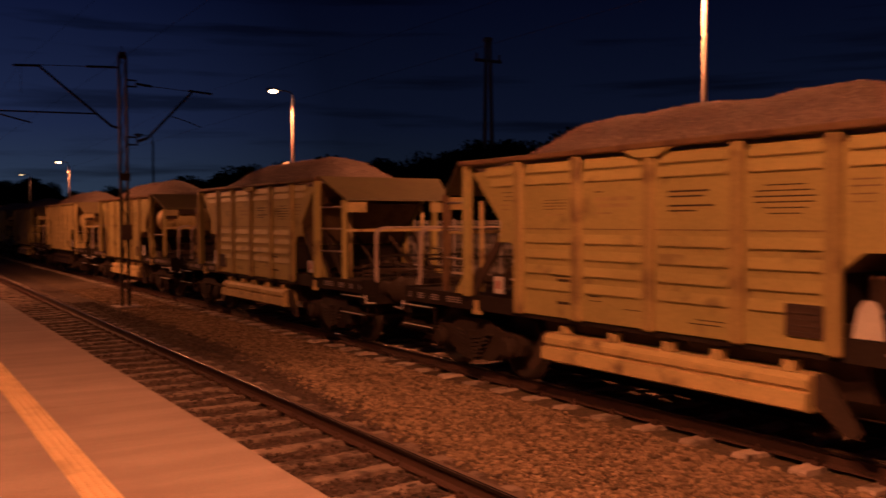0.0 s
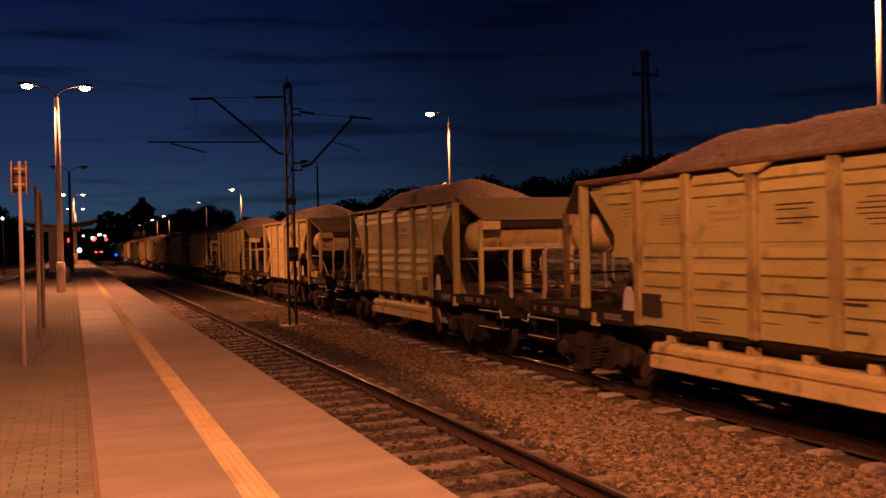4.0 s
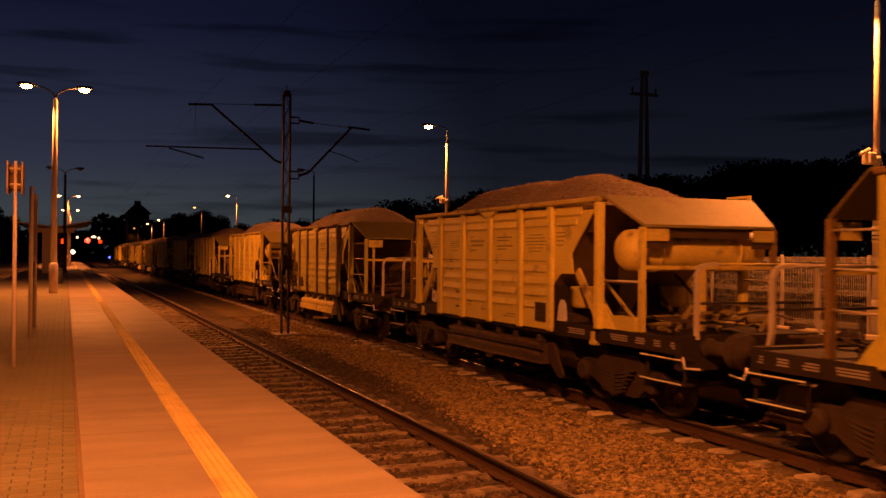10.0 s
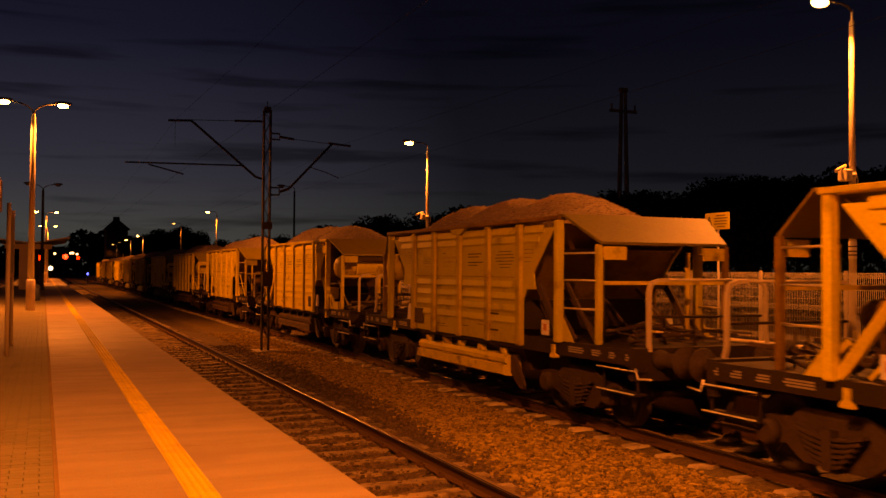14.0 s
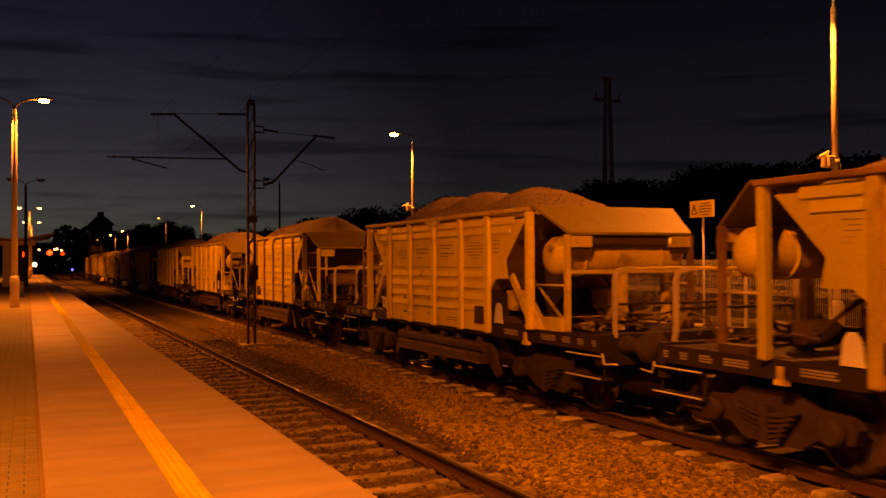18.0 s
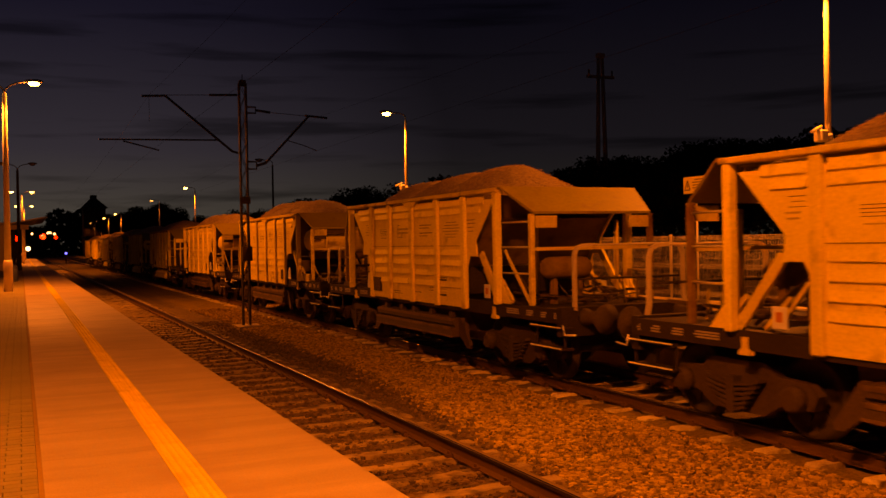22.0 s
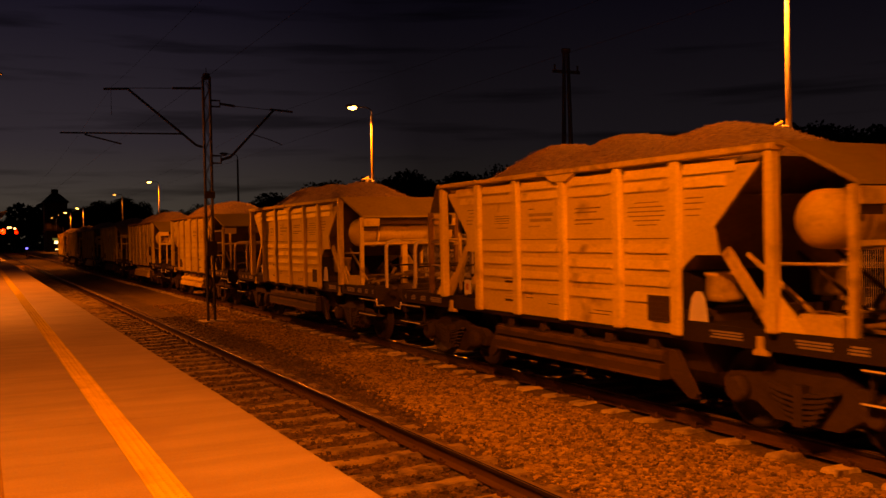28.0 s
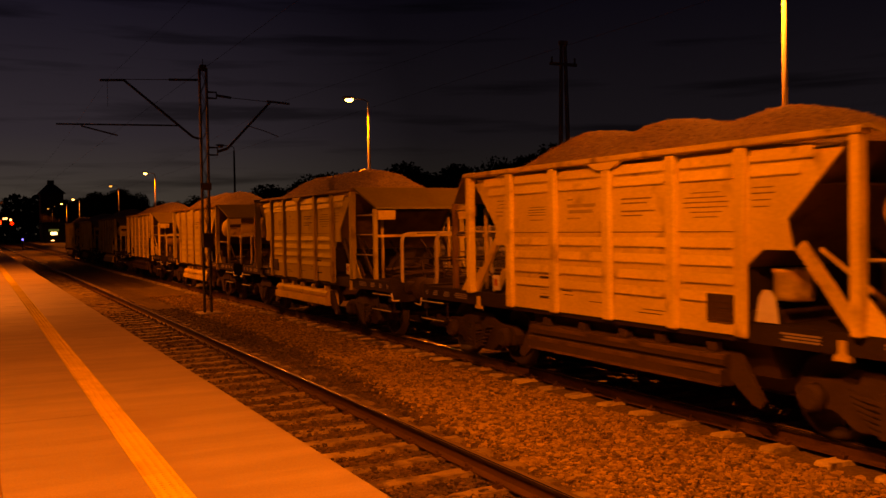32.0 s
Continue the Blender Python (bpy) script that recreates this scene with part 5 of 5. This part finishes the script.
def canopy():
    t = empty("platform_shelter", "butterfly-roofed platform shelter on central posts", "shelter", kind="structure")
    y0, y1 = 70.0, 86.0
    for a, b in (((-0.75, 3.92), (-3.2, 4.22)), ((-0.75, 3.92), (1.72, 4.38))):
        bm = B()
        prism(bm, [(a[0], a[1]), (b[0], b[1]), (b[0], b[1] + 0.10), (a[0], a[1] + 0.10)], "y", y0, y1)
        part("roof_wing", bm, CANOPY, t)
    part("gable_beam", made(box, -2.45, 0.55, y0 + 0.5, y0 + 0.75, 3.58, 3.90), CANOPY, t)
    for y in (71.0, 76.0, 81.0, 85.5):
        for x in (-1.05, -0.45):
            part("post", made(box, x - 0.08, x + 0.08, y - 0.08, y + 0.08, 0.75, 3.9), DARKSTEEL, t)
    part("wind_panel", made(box, -1.55, -0.65, 70.55, 70.68, 0.75, 3.58), CANOPY, t)
    part("bench_back", made(box, -1.3, -0.2, 72.0, 84.0, 0.76, 1.2), DARKSTEEL, t)


def bin_():
    t = empty("litter_bin", "dark blue steel litter bin on the platform", "litter bin")
    bm = B()
    turned(bm, [(0.14, 0.75), (0.165, 0.78), (0.17, 1.38), (0.14, 1.44), (0.10, 1.50)], pose(-0.28, 46.65, 0), 16)
    part("bin_body", bm, BINBLUE, t)
    part("bin_rim", made(turned, [(0.172, 1.34), (0.182, 1.34), (0.182, 1.39), (0.172, 1.39)], pose(-0.28, 46.65, 0), 16), DARKSTEEL, t)


def pylon():
    t = empty("concrete_pylon", "dark two-legged concrete line pylon", "pylon")
    x, y = 38.7, 56.5
    for s in (-1, 1):
        part("leg", made(rod, (x + s * 0.50, y, -0.5), (x + s * 0.16, y, 15.6), 0.22, 10, 0.12), PYLON, t)
    part("cross_arm", made(box, x - 1.15, x + 1.15, y - 0.1, y + 0.1, 13.9, 14.1), PYLON, t)
    part("cap", made(box, x - 0.3, x + 0.3, y - 0.15, y + 0.15, 15.4, 15.7), PYLON, t)
    for s in (-1, 1):
        part("insulator", made(rod, (x + s * 1.0, y, 14.1), (x + s * 1.0, y, 14.5), 0.07, 8), PYLON, t)


def tower_house():
    t = empty("signal_house", "dark brick house with a hipped roof and a chimney", "house")
    y = 232.0
    x = y * 0.0648 + 0.95
    part("wall", made(box, x - 2.45, x + 2.45, y, y + 7, -0.5, 11.7), BRICKWALL, t)
    bm = B()
    base = [bm.verts.new(p) for p in ((x - 3.0, y - 0.6, 11.55), (x + 3.0, y - 0.6, 11.55), (x + 3.0, y + 7.6, 11.55), (x - 3.0, y + 7.6, 11.55))]
    top = [bm.verts.new(p) for p in ((x - 0.9, y + 2.9, 13.75), (x + 0.9, y + 2.9, 13.75), (x + 0.9, y + 4.1, 13.75), (x - 0.9, y + 4.1, 13.75))]
    bm.faces.new(base[::-1])
    bm.faces.new(top)
    for i in range(4):
        bm.faces.new((base[i], base[(i + 1) % 4], top[(i + 1) % 4], top[i]))
    r = part("roof", bm, TILE, t)
    part("chimney", made(box, x - 0.75, x + 0.75, y + 3.0, y + 4.0, 13.4, 14.75), BRICKWALL, r)
    for k in (-1.6, 0, 1.6):
        for z in (2.0, 5.4):
            part("window", made(box, x + k - 0.5, x + k + 0.5, y - 0.03, y, z, z + 1.5), INK, t)


def signal_light(x, y, z, r, material, label):
    t = empty("signal_light", label, "signal light")
    part("signal_post", made(rod, (x, y + 0.12, -0.5), (x, y + 0.12, z + r), 0.07, 8), DARKSTEEL, t)
    part("signal_head", made(box, x - r * 1.5, x + r * 1.5, y + 0.02, y + 0.2, z - r * 1.6, z + r * 1.6), DARKSTEEL, t)
    part("signal_lens", made(turned, [(0.02, -0.04), (r * 0.7, -0.03), (r, 0.0), (r, 0.03)], pose(x, y, z, -90, 0, 0), 16), material, t)
    return t


def van():
    # van body made up to carry the pair of red tail lamps
    t = empty("delivery_van", "dark van body added to carry two distant red tail lamps", "van")
    bm = B()
    box(bm, -1.0, 1.0, 0.0, 4.6, -0.15, 2.15)
    soften(bm, 0.12)
    part("van_body", bm, BINBLUE, t)
    part("rear_window", made(box, -0.7, 0.7, -0.012, 0.0, 1.1, 1.65), INK, t)
    for s in (-1, 1):
        part("tail_lamp", made(box, s * 0.62 - 0.30, s * 0.62 + 0.30, -0.05, 0.0, 1.55, 1.95), RED_L, t, "glowing red tail lamp")
        for yy in (0.9, 3.6):
            part("wheel", made(turned, [(0.34, -0.10), (0.36, 0.0), (0.34, 0.10)], pose(s * 0.92, yy, -0.14, 0, 90, 0), 16), BOGIE, t)
    return t


def kiosk():
    t = empty("station_kiosk", "small station building with a lit doorway at the platform end", "building")
    y = 163.0
    x = y * 0.0695
    part("wall", made(box, x - 1.6, x + 3.6, y, y + 5, 0.752, 3.9), BRICKWALL, t)
    part("roof", made(box, x - 2.0, x + 4.0, y - 0.6, y + 5.4, 3.9, 4.15), TILE, t)
    part("lit_window", made(box, x - 0.45, x + 0.55, y - 0.04, y, 2.05, 2.50), SHOP_L, t, "yellowish white lit window")
    part("lit_sign", made(box, x - 0.75, x + 0.85, y - 0.08, y - 0.01, 2.62, 2.95), SHOP_G, t, "faint green lit sign board")
    part("low_window", made(box, x - 0.40, x + 0.12, y - 0.04, y, 1.05, 1.20), FAINT_L, t, "small yellow lit opening")


for ly, k in PLATFORM_LAMPS:
    platform_lamp(ly, k > 0)
for ly, k in FAR_LAMPS:
    side_lamp(ly, k)
cctv(15.7, 14.48, 4.32)
cctv(15.7, 38.1, 4.66)
plate_on_column(15.7, 14.48)
double_board()
notice_board()
mast()
fence()
warning_sign()
canopy()
bin_()
pylon()
tower_house()
kiosk()
signal_light(-0.35, 100, 3.27, 0.24, RED_L, "small red signal light far down the line")
signal_light(-5.2, 250, 5.2, 0.16, RED_L, "small red signal light far down the line")
signal_light(5.0, 250, 5.17, 0.66, AMBER_L, "glowing orange-red signal light far down the line")
signal_light(8.0, 250, 4.92, 0.40, RED_L, "small red signal light far down the line")
for sx, sz in ((2.6, 5.95), (6.2, 6.1), (6.75, 6.15), (7.74, 5.84)):
    signal_light(sx, 251, sz, 0.27, FAINT_L, "small warm light on a post far down the line")
# its head is swung aside to stand in for the signal changing colour
DISC = signal_light(0, -0.14, 5.35, 0.34, WHITE_L, "bright white signal lamp far off, swung aside for its change of light")
VAN = van()
signal_light(-6.6, 105, 5.7, 0.15, WHITE_L, "small white lamp on a post beyond the platform")
signal_light(1.1, 168, 2.25, 0.36, WHITE_L, "white light at the platform's far end")
signal_light(6.55, 159, 1.40, 0.18, BLUE_L, "low blue shunting signal beside the track")


# ---- trees ----
def leaf_mesh(seed, count, rx, rz, name="crown"):
    """A crown of small leaf clumps round a few lobes, with gaps and an uneven edge."""
    rng = np.random.default_rng(seed)
    lobes = [(rng.uniform(-0.60, 0.60) * rx, rng.uniform(-0.60, 0.60) * rx, rng.uniform(-0.45, 0.72) * rz, rng.uniform(0.26, 0.50)) for _ in range(18)]
    verts, faces = [], []
    for i in range(count):
        lx, ly, lz, s = lobes[int(rng.integers(len(lobes)))]
        d = rng.normal(size=3)
        d /= np.linalg.norm(d)
        r = s * rng.random() ** 0.45
        c = np.array((lx + d[0] * r * rx, ly + d[1] * r * rx, lz + d[2] * r * rz))
        u = rng.normal(size=3)
        u /= np.linalg.norm(u)
        v = np.cross(u, rng.normal(size=3))
        v /= np.linalg.norm(v)
        k = rng.uniform(0.09, 0.22)
        n = len(verts)
        verts += [tuple(c - k * u), tuple(c + 0.6 * k * v), tuple(c + k * u), tuple(c - 0.6 * k * v)]
        faces.append((n, n + 1, n + 2, n + 3))
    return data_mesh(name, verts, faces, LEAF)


def tree(seed, height, label):
    rng = random.Random(seed)
    t = empty("tree", label, "tree", "trees behind the station")
    bm = B()
    rod(bm, (0, 0, 0), (0.1, 0.05, height * 0.45), 0.20, 10, 0.12)
    rod(bm, (0.1, 0.05, height * 0.45), (0.0, 0.1, height * 0.8), 0.12, 8, 0.04)
    for k in range(7):
        z = height * rng.uniform(0.3, 0.6)
        a = rng.uniform(0, 6.28)
        rod(bm, (0.08, 0.04, z), (math.cos(a) * height * 0.22, math.sin(a) * height * 0.22, z + height * rng.uniform(0.12, 0.28)), 0.07, 6, 0.02)
    part("trunk", bm, BARK, t)
    c = new("crown", leaf_mesh(seed, 13000, height * 0.36, height * 0.38))
    c.parent, c.location = t, (0, 0, height * 0.60)
    return t


def hedge():
    rng = np.random.default_rng(91)
    verts, faces = [], []
    for i in range(90000):
        y = rng.uniform(20, 150)
        x = 24 + 0.30 * max(0, 70 - y) * rng.uniform(0.8, 1.5) + rng.uniform(0, 7)
        top = 3.0 + 1.6 * noise.noise((y * 0.16, x * 0.1, 2.0)) + 0.8 * noise.noise((y * 0.7, x * 0.5, 5.0))
        top += 3.2 if y < 48 else 0.6
        z = -0.5 + top * rng.uniform(0, 1) ** 0.6
        u, v = rng.normal(size=3), rng.normal(size=3)
        u, v = u / np.linalg.norm(u), v / np.linalg.norm(v)
        k = rng.uniform(0.07, 0.20)
        c = np.array((x, y, z))
        n = len(verts)
        verts += [tuple(c - k * u), tuple(c + k * v), tuple(c + k * u), tuple(c - k * v)]
        faces.append((n, n + 1, n + 2, n + 3))
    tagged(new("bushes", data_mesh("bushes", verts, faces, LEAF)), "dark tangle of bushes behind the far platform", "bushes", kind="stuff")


def far_woods():
    """A dark belt of woods along the horizon."""
    rng = np.random.default_rng(77)
    verts, faces = [], []
    for i in range(30000):
        x = rng.uniform(-75, 130)
        y = rng.uniform(285, 310)
        b = x / y
        top = 8.2 + (4.2 if 0.024 < b < 0.068 else 0.0) + (2.4 if 0.068 <= b < 0.105 else 0.0) + 2.4 * noise.noise((x * 0.06, 1.0, 2.0)) + 1.6 * noise.noise((x * 0.25, 3.0, 5.0)) + (2.0 if b < -0.09 else 0.0) + (1.5 if b > 0.02 else 0.0)
        z = -0.5 + top * rng.uniform(0, 1) ** 0.7
        u, v = rng.normal(size=3), rng.normal(size=3)
        u, v = u / np.linalg.norm(u), v / np.linalg.norm(v)
        k = rng.uniform(0.35, 0.9)
        c = np.array((x, y, z))
        n = len(verts)
        verts += [tuple(c - k * u), tuple(c + k * v), tuple(c + k * u), tuple(c - k * v)]
        faces.append((n, n + 1, n + 2, n + 3))
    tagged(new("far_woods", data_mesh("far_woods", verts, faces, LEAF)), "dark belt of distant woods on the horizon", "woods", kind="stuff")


far_woods()
TREES = [tree(21, 10.0, "dark broad-crowned tree against the dusk sky"), tree(22, 10.0, "dark broad-crowned tree against the dusk sky"), tree(23, 10.0, "dark broad-crowned tree against the dusk sky")]
# bearing (x per metre ahead), distance ahead, top (rise per metre ahead)
SPOTS = [(0.275, 72, 0.050), (0.312, 70, 0.060), (0.343, 68, 0.072), (0.372, 70, 0.056), (0.43, 62, 0.076), (0.465, 60, 0.088), (0.50, 60, 0.080),
         (0.56, 56, 0.085), (0.62, 55, 0.095), (0.68, 54, 0.108), (0.724, 52, 0.120), (0.78, 52, 0.122), (0.83, 50, 0.138), (0.872, 50, 0.148), (0.93, 48, 0.150),
         (0.98, 48, 0.160), (1.03, 47, 0.166), (1.10, 45, 0.170), (1.18, 44, 0.175), (1.28, 42, 0.18), (1.40, 40, 0.18), (0.75, 66, 0.118), (0.88, 64, 0.14), (0.60, 62, 0.10), (0.66, 60, 0.11), (0.70, 60, 0.115), (0.53, 64, 0.085), (0.80, 60, 0.13),
         ]
FAR_SPOTS = [(0.03, 262, 0.027), (0.012, 270, 0.025), (0.052, 268, 0.027), (0.085, 205, 0.037), (0.106, 200, 0.046), (0.124, 200, 0.050), (0.148, 195, 0.045), (0.175, 170, 0.036),
         (0.20, 150, 0.038), (0.225, 130, 0.042), (0.25, 110, 0.045), (-0.02, 270, 0.022), (-0.06, 200, 0.040), (-0.085, 150, 0.055), (-0.11, 120, 0.06), (-0.13, 110, 0.06)]
first = set()
rt = random.Random(8)
for i, (bx, ty, rise) in enumerate(SPOTS + FAR_SPOTS):
    src = TREES[i % 3]
    h = (2.25 + rise * ty + 0.5) / 10.0 / 1.07
    m = pose(bx * ty, ty, -0.5, 0, 0, rt.uniform(0, 360))
    if i >= 3:
        o = copy_thing(src, m)
    else:
        o = src
        o.matrix_basis = m
    wide = max(h, 0.8) * rt.uniform(0.95, 1.2)
    o.scale = (wide, wide, h)
hedge()

# ---- tracks and paving, piece by piece ----
track("track_platform_side", NEAR_X, -12, 330, -7.6, 112, SLEEPER_DARK, "railway track with dark concrete sleepers beside the platform", 184)
track("track_train_side", FAR_X, -12, 330, -6.67, 100, SLEEPER, "railway track with pale concrete sleepers under the train", 146, 0.73, 1.15)
track("track_left", LEFT_X, 10, 330, 24, 90, SLEEPER_DARK, "dark railway track on the platform's other side", 60)
slabs(PAVED, 0.129, 0.898, 0.0, 1.0, 70, DECK, SLAB, "slab")
slabs(PAVED, 1.096, 2.043, 0.0, 1.0, 70, DECK, SLAB, "edge_slab")
slabs(PAVED, 0.898, 1.096, 0.0, 0.5, 90, DECK + 0.003, YELLOW, "tactile_strip")
far_slabs(PAVED, ((0.130, 0.898), (1.096, 2.043)), 70.0, 1.0, 82, DECK, SLAB, "far_slabs")
far_slabs(PAVED, ((0.898, 1.096),), 45.0, 0.5, 214, DECK + 0.003, YELLOW, "far_tactile_strip")
far_slabs(PAVED, ((0.130, 0.898), (1.096, 2.043)), -40.0, 1.0, 40, DECK, SLAB, "rear_slabs")
far_slabs(PAVED, ((0.898, 1.096),), -40.0, 0.5, 80, DECK + 0.003, YELLOW, "rear_tactile_strip")
bm = B()
box(bm, 0.003, 0.197, 0.003, 0.097, -0.05, 0)
soften(bm, 0.003)
paver = mesh_of(bm, PAVER, "paver")
for j in range(50):
    for i in range(6):
        o = new("paver", paver)
        o.parent, o.location = PAVED, (0.0 - (i + 1) * 0.2 + (0.098 if j % 2 else 0.0), 5.2 + j * 0.1, DECK + random.uniform(-0.0015, 0.0015))
half = mesh_of(made(box, 0.003, 0.095, 0.003, 0.097, -0.05, 0), PAVER, "half_paver")
for j in range(0, 50, 2):
    o = new("half_paver", half)
    o.parent, o.location = PAVED, (0.001, 5.2 + j * 0.1, DECK)
odd = [(0.098 - (i + 1) * 0.2, 0.098 - i * 0.2) for i in range(16)]
even = [(0.0, 0.098)] + [(-(i + 1) * 0.2, -i * 0.2) for i in range(15)]
verts, faces = [], []
for j in range(240):
    a, b = 10.2 + j * 0.1 + 0.003, 10.2 + (j + 1) * 0.1 - 0.003
    for p, q in (odd if j % 2 else even):
        p, q, n = p + 0.003, q - 0.003, len(verts)
        verts += [(p, a, 0.70), (q, a, 0.70), (q, b, 0.70), (p, b, 0.70), (p, a, DECK), (q, a, DECK), (q, b, DECK), (p, b, DECK)]
        faces += [(n + 4, n + 5, n + 6, n + 7), (n, n + 1, n + 5, n + 4), (n + 1, n + 2, n + 6, n + 5), (n + 2, n + 3, n + 7, n + 6), (n + 3, n, n + 4, n + 7)]
o = new("far_pavers", data_mesh("far_pavers", verts, faces, PAVER))
o.parent = PAVED
tagged(o, kind="stuff")
far_slabs(PAVED, ((-3.02, -1.30),), 5.2, 1.0, 5, DECK, PAVER, "side_paving")
far_slabs(PAVED, ((-3.02, 0.098),), -40.0, 1.13, 40, DECK, PAVER, "rear_paving")
far_slabs(PAVED, ((-3.02, 0.098),), 34.2, 1.0, 117, DECK, PAVER, "distant_paving")


# ---- what moves ----
def gone(t):
    """How far the train has rolled towards and past the camera, in metres."""
    return 2.82241 * t + 0.0368934 * t ** 2 - 0.00225385 * t ** 3 + 0.0000534333 * t ** 4 - 0.000000313368 * t ** 5


def motions():
    """The train rolls past; every wheelset turns with it. Far off an added van drives away and a signal lamp is swung
    aside to stand for its change of light.
    """
    walk(VAN, [(t, pose(x, 244, 0, 0, 0, 0)) for t, x in ((0.0, 4.2), (3.4, 4.2), (3.9, 5.4), (4.6, 12.0), (5.4, 24.0), (6.0, 30.0), (32.0, 30.0))])
    walk(DISC, [(t, pose(4.7, 249.2, 0, 0, 0, a)) for t, a in ((0.0, 0), (8.2, 0), (8.5, 50), (8.8, 92), (32.0, 92))])
    spin = {}
    for way in (1, -1):
        for k in (-1, 1):
            spin[way, k] = [(t / 5, pose(0, k * 0.9, 0.46, math.degrees(way * gone(t / 5) / 0.46), 0, 0)) for t in range(0, 161)]
    for wg, load, y0, turn in MOVING:
        rows = [(float(t), pose(FAR_X, y0 - gone(t), 0, 0, 0, turn)) for t in range(0, 33)]
        walk(wg, rows)
        walk(load, rows)
        for b in wg.children:
            if b.name.startswith("bogie"):
                for ws in b.children:
                    if ws.name.startswith("wheelset"):
                        walk(ws, spin[1 if turn == 0 else -1, 1 if ws.location.y > 0 else -1])


motions()
